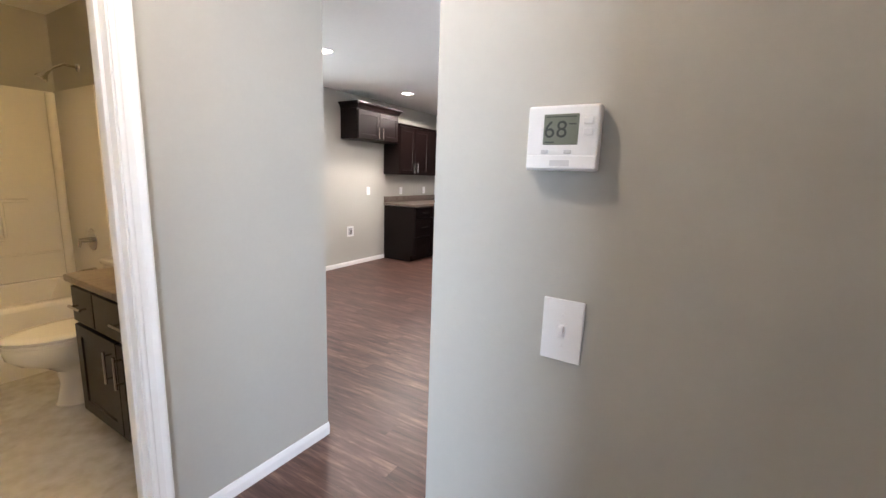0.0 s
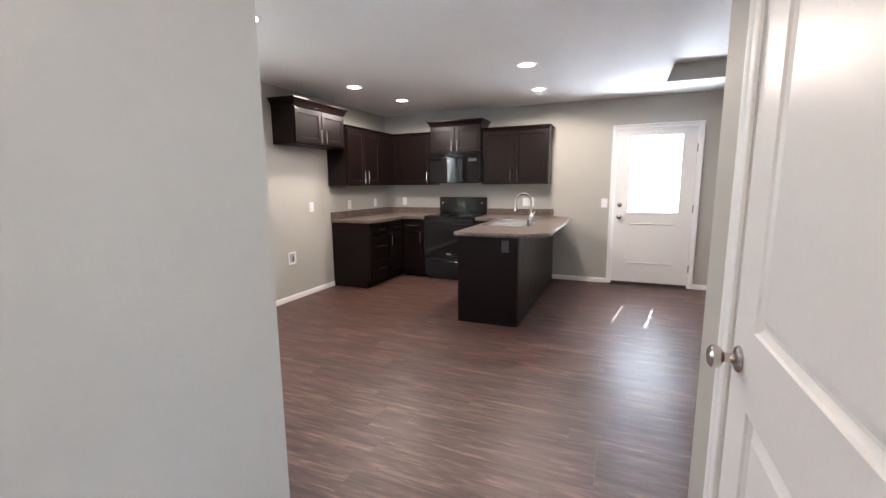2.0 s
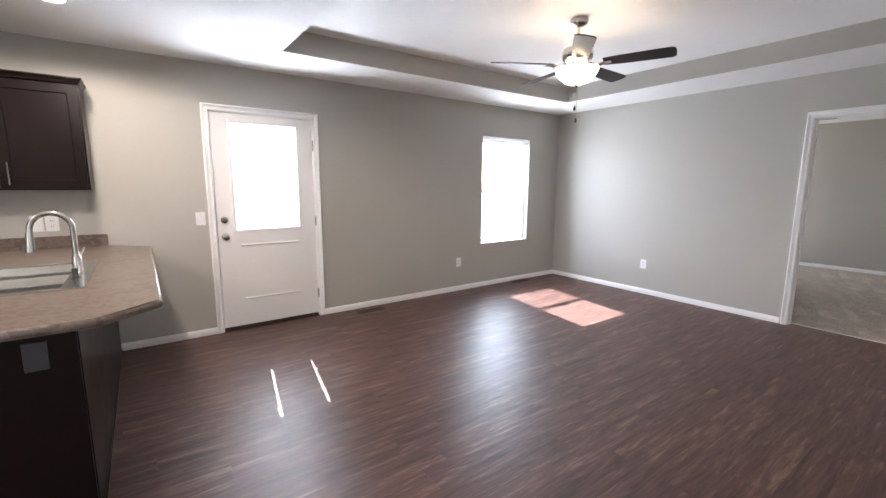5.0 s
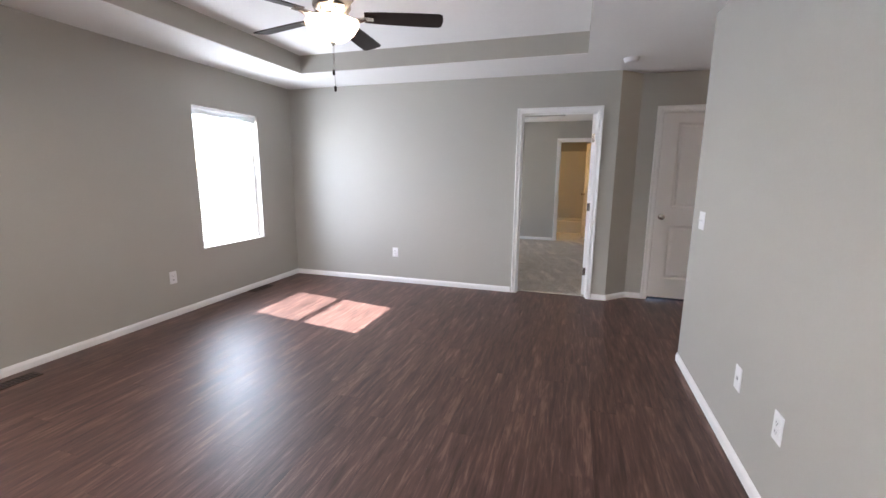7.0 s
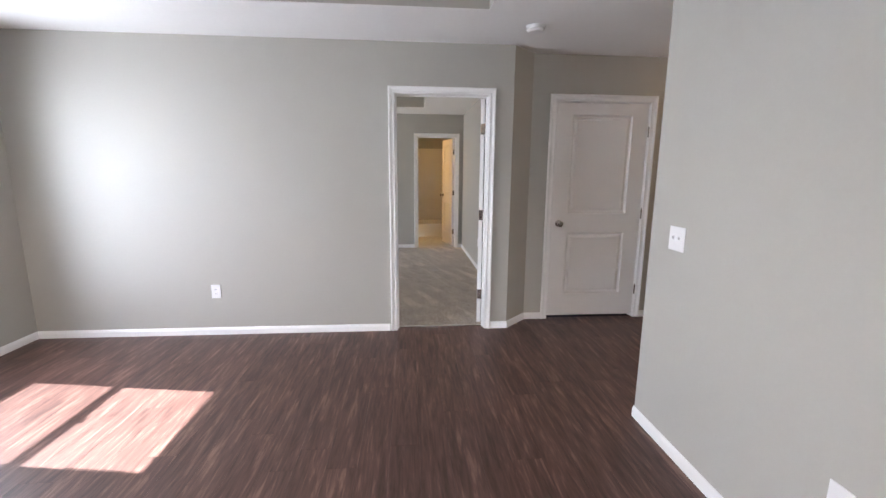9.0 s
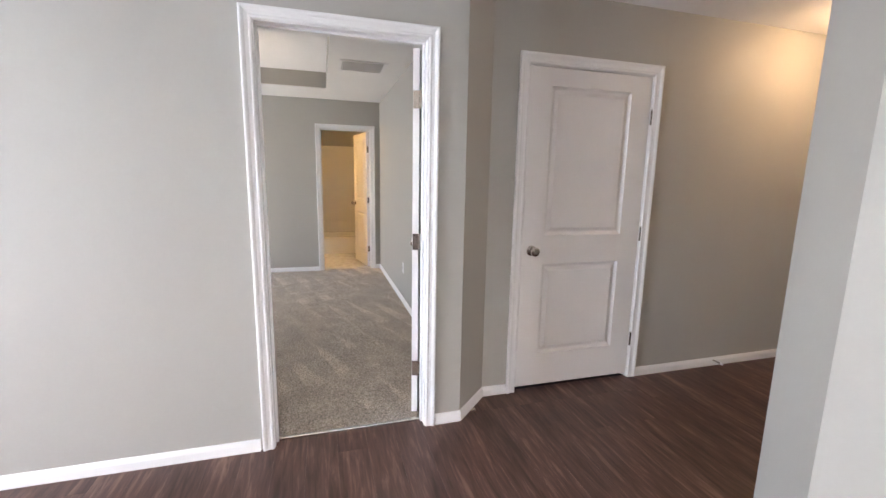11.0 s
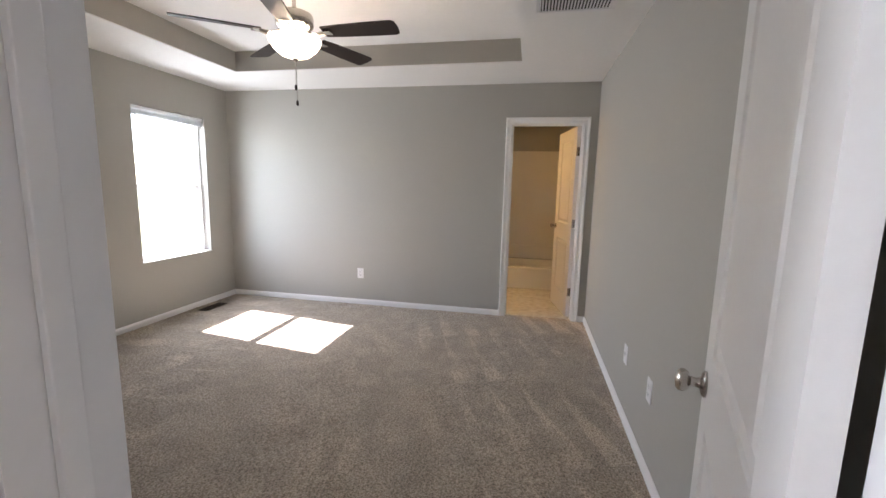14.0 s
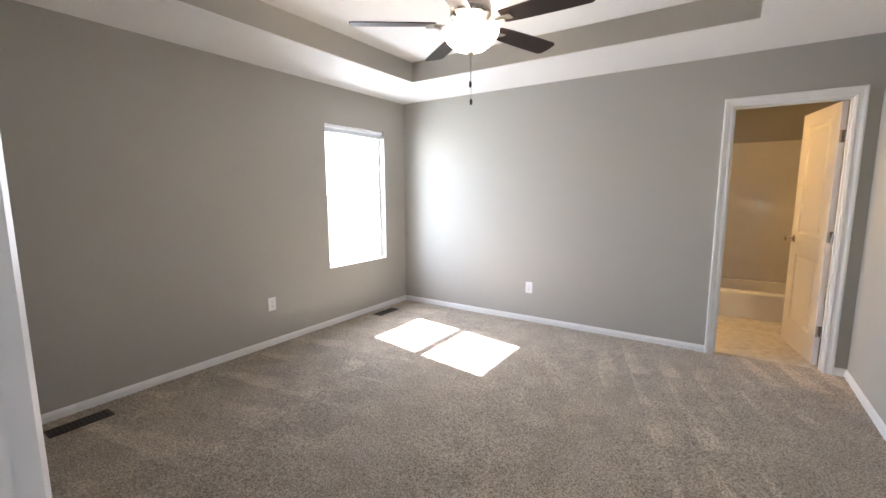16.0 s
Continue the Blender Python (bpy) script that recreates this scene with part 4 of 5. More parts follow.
arc = [(0, 0, 0.02), (0, 0, 0.20)] + [(-0.085 + 0.085 * math.cos(a), 0, 0.25 + 0.085 * math.sin(a)) for a in (math.pi * k / 10 for k in range(0, 11))] + [(-0.172, 0, 0.21)]
part("spout", tube(bmesh.new(), arc, 0.0135, 12), NICKEL, tap, smooth=True)
part("spray_head", tube(bmesh.new(), [(-0.172, 0, 0.235), (-0.174, 0, 0.19), (-0.178, 0, 0.135)], [0.016, 0.019, 0.021], 12), NICKEL, tap, smooth=True)
part("base", lathe(bmesh.new(), ((0, 0), (0.028, 0), (0.028, 0.006), (0.023, 0.012), (0.021, 0.09), (0.015, 0.11), (0, 0.112)), steps=20), NICKEL, tap, smooth=True)
part("lever", tube(bmesh.new(), [(0, 0.015, 0.07), (0.01, 0.05, 0.085), (0.03, 0.085, 0.13)], [0.011, 0.008, 0.006], 10), NICKEL, tap, smooth=True)
part("side_sprayer", lathe(bmesh.new(), ((0, 0), (0.02, 0), (0.02, 0.005), (0.012, 0.01), (0.014, 0.05), (0, 0.055)), pose(0.0, -0.13, 0.0), 14), DARKGREY, tap, "small dark soap cap", smooth=True)

# wall cabinets
UH = UZ1 - UZ0
cabinet("espresso two-door wall cabinet over the fridge space with crown", pose(KW + 0.30, -2.425, 1.812, 0, 0, 90), 0.885, 0.395, 0.30,
        doors=[(0.012, 0.446, 0.015, 0.38, 0.405, 0.10), (0.454, 0.873, 0.015, 0.38, 0.495, 0.10)], crown=0.085, name="wall_cabinet", group="kitchen wall cabinets")
cabinet("tall espresso two-door wall cabinet", pose(KW + 0.30, -1.50, UZ0, 0, 0, 90), 0.80, UH, 0.30,
        doors=[(0.012, 0.396, 0.012, UH - 0.012, 0.355, 0.11), (0.404, 0.788, 0.012, UH - 0.012, 0.445, 0.11)], crown=0.03, name="wall_cabinet", group="kitchen wall cabinets")
cabinet("espresso corner wall cabinet filler", pose(KW + 0.30, -0.70, UZ0, 0, 0, 90), 0.697, UH, 0.30, crown=0.03, name="wall_cabinet", group="kitchen wall cabinets")
cabinet("espresso single-door corner wall cabinet", pose(KW + 0.303, -0.303, UZ0), 0.655, UH, 0.30,
        doors=[(0.10, 0.645, 0.012, UH - 0.012, 0.60, 0.11)], crown=0.03, name="wall_cabinet", group="kitchen wall cabinets")
cabinet("short espresso two-door wall cabinet over the microwave with crown", pose(-7.232, -0.35, 1.80), 0.768, 0.375, 0.35,
        doors=[(0.012, 0.380, 0.012, 0.36, 0.34, 0.10), (0.388, 0.756, 0.012, 0.36, 0.428, 0.10)], crown=0.075, name="wall_cabinet", group="kitchen wall cabinets")
cabinet("espresso two-door wall cabinet above the peninsula", pose(-6.455, -0.303, UZ0), 0.915, UH, 0.30,
        doors=[(0.012, 0.4535, 0.012, UH - 0.012, 0.41, 0.11), (0.4615, 0.903, 0.012, UH - 0.012, 0.505, 0.11)], crown=0.04, name="wall_cabinet", group="kitchen wall cabinets")

# microwave
mw = thing("microwave", pose(-7.228, -0.40, 1.375), "black over-the-range microwave under a cabinet", "microwave")
part("case", boxes((0, 0.76, 0.012, 0.398, 0, 0.42), bevel=0.004), BLACK, mw)
part("door", boxes((0.003, 0.555, -0.012, 0.012, 0.012, 0.368), bevel=0.006), BLACKGLASS, mw, "glossy black glass door")
part("window", boxes((0.06, 0.43, -0.0155, -0.0115, 0.07, 0.31), bevel=0.001), BLACKGLASS, mw)
part("handle", tube(bmesh.new(), [(0.51, -0.012, 0.05), (0.515, -0.05, 0.09), (0.518, -0.056, 0.19), (0.515, -0.05, 0.29), (0.51, -0.012, 0.335)], 0.011, 10), BLACK, mw, "black arched handle", smooth=True)
part("control_panel", boxes((0.560, 0.757, -0.010, 0.012, 0.012, 0.368), bevel=0.003), BLACKGLASS, mw, "black control panel")
for r in range(5):
    part("button_row", boxes((0.60, 0.72, -0.0115, -0.0098, 0.05 + r * 0.045, 0.072 + r * 0.045)), BLACK, mw)
part("clock_window", boxes((0.60, 0.72, -0.0115, -0.0098, 0.30, 0.34)), DARKGREY, mw, "small clock window")
vent = bmesh.new()
for k in range(4):
    box(vent, 0.01, 0.75, -0.008, 0.012, 0.375 + k * 0.011, 0.381 + k * 0.011)
part("top_vent", vent, BLACK, mw, "black vent grille")

# range
rg = thing("range", pose(-7.218, -0.655, 0), "black freestanding electric range between base cabinets", "range")
part("body", boxes((0, 0.756, 0.03, 0.635, 0.06, 0.895), (0.03, 0.726, 0.07, 0.60, 0, 0.06)), BLACK, rg)
part("cooktop", boxes((-0.001, 0.757, 0.0, 0.64, 0.896, 0.914), bevel=0.005), BLACKGLASS, rg, "black glass cooktop")
for cx, cy, r in ((0.19, 0.17, 0.105), (0.57, 0.17, 0.085), (0.19, 0.46, 0.085), (0.57, 0.46, 0.105)):
    part("burner_ring", lathe(bmesh.new(), ((r - 0.004, 0.9143), (r, 0.9148), (r + 0.004, 0.9143)), pose(cx, cy, 0), 32), DARKGREY, rg)
bg = boxes((0.0, 0.756, 0.585, 0.64, 0.915, 1.165), bevel=0.012)
part("backguard", bg, BLACK, rg, "black backguard")
part("display", boxes((0.30, 0.46, 0.581, 0.586, 1.04, 1.10), bevel=0.002), BLACKGLASS, rg)
for kx in (0.06, 0.14, 0.60, 0.69):
    part("knob", lathe(bmesh.new(), ((0, 0), (0.021, 0), (0.019, 0.02), (0.012, 0.024), (0, 0.024)), pose(kx, 0.584, 1.075, 90), 18), NICKEL if kx in (0.06, 0.69) else BLACK, rg, smooth=True)
part("oven_door", boxes((0.006, 0.75, 0.0, 0.03, 0.345, 0.880), bevel=0.006), BLACK, rg, "black oven door")
part("oven_window", boxes((0.10, 0.656, -0.003, 0.001, 0.43, 0.73), bevel=0.001), BLACKGLASS, rg, "dark glass oven window")
part("oven_handle", tube(bmesh.new(), [(0.06, 0.0, 0.815), (0.065, -0.045, 0.815), (0.691, -0.045, 0.815), (0.696, 0.0, 0.815)], 0.011, 10), BLACK, rg, smooth=True)
part("drawer", boxes((0.006, 0.75, 0.002, 0.03, 0.075, 0.325), bevel=0.006), BLACK, rg, "black storage drawer")
part("drawer_grip", tube(bmesh.new(), [(0.12, 0.002, 0.27), (0.15, -0.018, 0.274), (0.606, -0.018, 0.274), (0.636, 0.002, 0.27)], 0.009, 8), BLACKGLASS, rg, smooth=True)
part("badge", boxes((0.345, 0.411, -0.0035, 0.0005, 0.375, 0.388)), GREYPRINT, rg, "small grey badge")

# ---- plates, vents, lights ----


def plate(m, kind, label):
    """A wall plate on the plane y 0, facing -y."""
    nm = "light_switch" if "switch" in kind else "wall_outlet"
    p = thing(nm, m, label, "switch" if "switch" in kind else "outlet")
    w = 0.118 if kind == "double_switch" else 0.076
    part("cover", boxes((-w / 2, w / 2, -0.006, -0.0005, -0.060, 0.060), bevel=0.0025), PLATE, p, "white plastic cover")
    if kind == "outlet":
        for z in (-0.0195, 0.0195):
            s = part("socket", boxes((-0.0165, 0.0165, -0.0085, -0.005, z - 0.014, z + 0.014), bevel=0.003), PLATE, p)
            # no holes here: dark blocks paint the shade of the slots
            part("slot", boxes((-0.008, -0.0055, -0.0092, -0.0083, z - 0.003, z + 0.007), (0.0055, 0.008, -0.0092, -0.0083, z - 0.002, z + 0.006), (-0.002, 0.002, -0.0092, -0.0083, z - 0.010, z - 0.006)), SLOT_SHADE, s)
    elif kind == "blank":
        part("jack", boxes((-0.009, 0.009, -0.009, -0.005, -0.009, 0.009), bevel=0.002), GREYPRINT, p)
    else:
        for x in ((-0.023, 0.023) if kind == "double_switch" else (0,)):
            part("toggle", boxes((x - 0.0045, x + 0.0045, -0.018, -0.005, -0.002, 0.011), bevel=0.0015), PLATE, p, "small toggle")
            part("toggle_bezel", boxes((x - 0.0075, x + 0.0075, -0.0075, -0.005, -0.014, 0.014), bevel=0.001), PLATE, p)
        for z in (-0.030, 0.030):
            part("screw", lathe(bmesh.new(), ((0, 0), (0.0033, 0), (0.0025, 0.0012), (0, 0.0014)), pose(0, -0.006, z, 90), 8), PLATE, p)
    return p


N, E, W_, S = 0, -90, 90, 180
plate(pose(-1.902, 0, 0.383), "outlet", "white duplex outlet on the wall beside the window")
plate(pose(-4.832, 0, 1.09), "switch", "white toggle switch beside the patio door")
plate(pose(0, -1.480, 0.388, 0, 0, E), "outlet", "white duplex outlet low on the living room wall")
plate(pose(-1.684, -4.452, 1.093, 0, 0, S), "double_switch", "white double toggle switch near the closet corner")
plate(pose(-2.595, -4.452, 0.41, 0, 0, S), "blank", "white cable plate low on the closet wall")
plate(pose(-3.025, -4.452, 0.41, 0, 0, S), "outlet", "white duplex outlet low on the closet wall")
plate(pose(-4.068, -5.972, 1.086, 0, 0, N), "switch", "white toggle switch below the thermostat")
plate(pose(2.291, 0.053, 0.385), "outlet", "white duplex outlet on the bedroom window wall")
plate(pose(4.222, -1.623, 0.372, 0, 0, E), "outlet", "white duplex outlet on the far bedroom wall")
plate(pose(2.351, -4.14, 0.40, 0, 0, S), "blank", "white cable plate low on the bedroom wall")
plate(pose(1.83, -4.14, 0.42, 0, 0, S), "outlet", "white duplex outlet low on the bedroom wall")
plate(pose(KW, -1.858, 1.092, 0, 0, W_), "outlet", "white duplex outlet in the fridge space")
plate(pose(KW, -1.048, 1.085, 0, 0, W_), "outlet", "white duplex outlet above the worktop")
plate(pose(KW, -0.361, 1.087, 0, 0, W_), "outlet", "white duplex outlet above the worktop")
plate(pose(-7.863, 0, 1.096), "outlet", "white duplex outlet above the worktop")
plate(pose(-5.90, 0, 1.098), "switch", "white toggle switch above the peninsula")
plate(pose(-5.815, 0, 1.098), "outlet", "white duplex outlet above the peninsula")

wb = thing("water_supply_box", pose(KW, -2.248, 0.507, 0, 0, 90), "white recessed fridge water supply box with valve", "supply box")
part("frame", boxes((-0.065, -0.04, -0.008, -0.0005, -0.075, 0.075), (0.04, 0.065, -0.008, -0.0005, -0.075, 0.075), (-0.04, 0.04, -0.008, -0.0005, 0.05, 0.075), (-0.04, 0.04, -0.008, -0.0005, -0.075, -0.05), bevel=0.003), PLATE, wb)
# no hollow: the grey of this flat plate paints the recess's shade
part("recess", boxes((-0.04, 0.04, -0.003, -0.0005, -0.05, 0.05)), GREYPRINT, wb, "flat plate, grey for the shade of a recess")
part("valve", tube(bmesh.new(), [(0, -0.004, -0.04), (0, -0.02, -0.01), (0, -0.02, 0.02)], 0.009, 8), NICKEL, wb, smooth=True)

th = thing("thermostat", pose(-4.092, -5.972, 1.4335, 0, 0, N), "white wall thermostat with a grey display reading 68", "thermostat")
part("case", boxes((-0.0615, 0.0615, -0.026, -0.001, -0.0545, 0.0545), bevel=0.004), PLATE, th)
part("flap", boxes((-0.0600, 0.0600, -0.0275, -0.024, -0.052, -0.029), bevel=0.0015), PLATE, th, "white battery flap")
part("display", boxes((-0.032, 0.028, -0.0272, -0.024, -0.011, 0.040), bevel=0.001), LCD, th, "grey-green display")
for ch, dx in (("6", -0.031), ("8", -0.010)):
    cu = bpy.data.curves.new("digit", "FONT")
    cu.body, cu.size, cu.extrude = ch, 0.040, 0.0002
    cu.materials.append(INK)
    ob = new("digit", cu)
    ob.parent, ob.matrix_basis = th, pose(dx, -0.0275, 0.001, 90)
for q in ((-0.028, 0.024, 0.0345, 0.036), (0.012, 0.024, 0.022, 0.024), (-0.028, -0.012, -0.008, -0.006)):
    part("display_text", boxes((q[0], q[1], -0.0277, -0.0271, q[2], q[3])), INK, th, "small dark display print")
part("up_button", boxes((0.036, 0.052, -0.0285, -0.024, 0.022, 0.034), bevel=0.002), PLATE, th)
part("down_button", boxes((0.036, 0.052, -0.0285, -0.024, 0.004, 0.016), bevel=0.002), PLATE, th)
for q in (-0.034, 0.006):
    part("mode_switch", boxes((q, q + 0.013, -0.0285, -0.024, -0.026, -0.019), bevel=0.001), PALEPRINT, th, "small grey slide switch")
part("badge", boxes((-0.017, 0.017, -0.0282, -0.0272, -0.047, -0.037)), PALEPRINT, th, "small grey printed badge")

for cx, cy in ((-5.50, -2.02), (-7.44, -1.935), (-5.576, -0.943), (-7.31, -1.06), (-6.945, -3.87)):
    cl = thing("recessed_light", pose(cx, cy, 2.44), "lit white recessed ceiling light", "ceiling light", "kitchen recessed lights")
    part("trim_ring", lathe(bmesh.new(), ((0.072, -0.0005), (0.095, -0.0005), (0.094, -0.005), (0.076, -0.008), (0.070, -0.003)), steps=32), PLATE, cl, smooth=True)
    part("lens", lathe(bmesh.new(), ((0.0, -0.004), (0.05, -0.0038), (0.0715, -0.002)), steps=32), CANGLOW, cl, "glowing lens")

sd = thing("smoke_detector", pose(-0.45, -4.05, 2.44), "round white smoke detector on the ceiling", "smoke detector")
part("base", lathe(bmesh.new(), ((0, -0.0005), (0.070, -0.0005), (0.070, -0.012), (0.066, -0.014)), steps=28), PLATE, sd, smooth=True)
part("cover", lathe(bmesh.new(), ((0.062, -0.012), (0.062, -0.028), (0.052, -0.038), (0.02, -0.042), (0, -0.042)), steps=28), PLATE, sd, smooth=True)


def register(x, y, along_x, label):
    r = thing("floor_register", pose(x, y, 0.0, 0, 0, 0 if along_x else 90), label, "floor vent", "floor registers")
    w, d = 0.155, 0.055
    part("frame", boxes((-w, -w + 0.012, -d, d, 0, 0.006), (w - 0.012, w, -d, d, 0, 0.006), (-w + 0.012, w - 0.012, -d, -d + 0.012, 0, 0.006), (-w + 0.012, w - 0.012, d - 0.012, d, 0, 0.006)), VENTBROWN, r)
    # flat dark sheet under the louvres gives the shade of the duct
    part("well", boxes((-w + 0.012, w - 0.012, -d + 0.012, d - 0.012, 0.0004, 0.0012)), SLOT_SHADE, r, "dark sheet painted as the shaded opening")
    for k in range(12):
        a = -w + 0.022 + k * 0.0242
        part("louvre", boxes((a, a + 0.007, -d + 0.012, d - 0.012, 0.0014, 0.005)), VENTBROWN, r)
    part("bar", boxes((-w + 0.012, w - 0.012, -0.004, 0.004, 0.0045, 0.0056)), VENTBROWN, r)


register(-3.26, -0.15, True, "brown slotted floor register by the wall")
register(-0.83, -0.075, True, "brown slotted floor register under the window")
for cx, cy in ((0.835, -0.14), (3.64, -0.115)):
    register(cx, cy, True, "brown slotted floor register sunk in the carpet")
    bpy.context.view_layer.update()
for ob in [o for o in scene.objects if o.name.startswith("floor_register") and o.location.x > 0]:
    ob.location.z = 0.007

cv = thing("ceiling_vent", pose(2.276, -3.714, 2.44), "white louvred return-air grille on the bedroom ceiling", "ceiling vent")
# flat dark sheet above the slats gives the shade of the duct
part("backing", boxes((-0.195, 0.195, -0.205, 0.205, -0.002, -0.0005)), SLOT_SHADE, cv, "dark sheet painted as the shaded duct opening")
part("frame", boxes((-0.215, -0.185, -0.225, 0.225, -0.010, -0.0006), (0.185, 0.215, -0.225, 0.225, -0.010, -0.0006), (-0.185, 0.185, -0.225, -0.195, -0.010, -0.0006), (-0.185, 0.185, 0.195, 0.225, -0.010, -0.0006), bevel=0.002), PLATE, cv)
for k in range(22):
    y = -0.193 + k * 0.0178
    part("slat", boxes((-0.185, 0.185, y, y + 0.009, -0.009, -0.0065)), PLATE, cv)

ds = thing("door_stop", pose(0.2115, -6.13, 0.045, 0, 0, -90), "white-tipped spring door stop on the baseboard", "door stop")
part("spring", tube(bmesh.new(), [(0, 0, 0), (0, -0.065, 0)], 0.005, 8), NICKEL, ds, smooth=True)
part("tip", tube(bmesh.new(), [(0, -0.065, 0), (0, -0.082, 0)], 0.0075, 8), PLATE, ds, "white rubber tip", smooth=True)


def ceiling_fan(x, y, top, bowl_z, turn, label, group="ceiling fans"):
    f = thing("ceiling_fan", pose(x, y, top), label, "ceiling fan", group)
    b = bowl_z - top
    part("canopy", lathe(bmesh.new(), ((0, 0), (0.062, 0), (0.066, -0.012), (0.058, -0.040), (0.030, -0.056), (0.014, -0.060), (0, -0.060)), steps=28), NICKEL, f, smooth=True)
    part("downrod", tube(bmesh.new(), [(0, 0, -0.055), (0, 0, b + 0.27)], 0.012, 12), NICKEL, f, smooth=True)
    part("motor_housing", lathe(bmesh.new(), ((0, b + 0.280), (0.03, b + 0.280), (0.075, b + 0.272), (0.105, b + 0.258), (0.112, b + 0.238), (0.112, b + 0.195), (0.104, b + 0.184), (0.085, b + 0.170), (0.070, b + 0.156), (0.060, b + 0.150), (0, b + 0.150)), steps=32), NICKEL, f, "brushed nickel motor housing", smooth=True)
    part("light_fitter", lathe(bmesh.new(), ((0, b + 0.151), (0.045, b + 0.151), (0.045, b + 0.134), (0.070, b + 0.126), (0.080, b + 0.116), (0, b + 0.116)), steps=28), NICKEL, f, smooth=True)
    part("bowl", lathe(bmesh.new(), ((0.150, b + 0.118), (0.157, b + 0.110), (0.152, b + 0.094), (0.128, b + 0.056), (0.086, b + 0.022), (0.034, b + 0.004), (0, b + 0.002)), steps=36), BOWL, f, "lit frosted glass bowl", smooth=True)
    part("finial", lathe(bmesh.new(), ((0, b + 0.006), (0.018, b + 0.004), (0.016, b - 0.006), (0.006, b - 0.012), (0, b - 0.020)), steps=16), NICKEL, f, smooth=True)
    for k in range(5):
        m = pose(0, 0, b + 0.135, 0, 0, turn + 72 * k)
        bm = bmesh.new()
        tube(bm, [(0.085, 0, 0.018), (0.12, 0.012, -0.004), (0.165, 0.018, -0.002), (0.20, 0.010, 0.006)], [0.012, 0.010, 0.009, 0.008], 8)
        tube(bm, [(0.085, 0, 0.018), (0.12, -0.012, -0.004), (0.165, -0.018, -0.002), (0.20, -0.010, 0.006)], [0.012, 0.010, 0.009, 0.008], 8)
        box(bm, 0.185, 0.245, -0.030, 0.030, 0.002, 0.007, bevel=0.002)
        part("blade_iron", bm, NICKEL, f, "scrolled nickel blade arm", m, smooth=True)
        out = [(0.19, -0.050), (0.30, -0.060), (0.50, -0.067), (0.635, -0.068), (0.655, -0.055), (0.662, 0.0), (0.655, 0.055), (0.635, 0.068), (0.50, 0.067), (0.30, 0.060), (0.19, 0.050)]
        blade = prism(bmesh.new(), out, 0.0, 0.006)
        bmesh.ops.transform(blade, matrix=pose(0, 0, 0.010, -12, 0, 0), verts=blade.verts[:])
        part("blade", blade, BLADE, f, "dark walnut blade", m)
    for dx, dy, ln in ((0.030, 0.012, 0.335), (-0.028, -0.016, 0.255)):
        part("pull_chain", tube(bmesh.new(), [(dx, dy, b + 0.14), (dx, dy, b + 0.10 - ln)], 0.0016, 6), NICKEL, f)
        part("chain_fob", lathe(bmesh.new(), ((0, 0), (0.006, -0.004), (0.0085, -0.018), (0.007, -0.032), (0, -0.036)), pose(dx, dy, b + 0.10 - ln), 10), BLADE, f, "small dark wooden fob", smooth=True)
    return f


ceiling_fan(-2.49, -2.19, 2.625, 2.150, 5, "five-blade nickel ceiling fan with lit bowl in the living room tray")
ceiling_fan(2.20, -2.056, 2.625, 2.145, 53, "five-blade nickel ceiling fan with lit bowl in the bedroom tray")

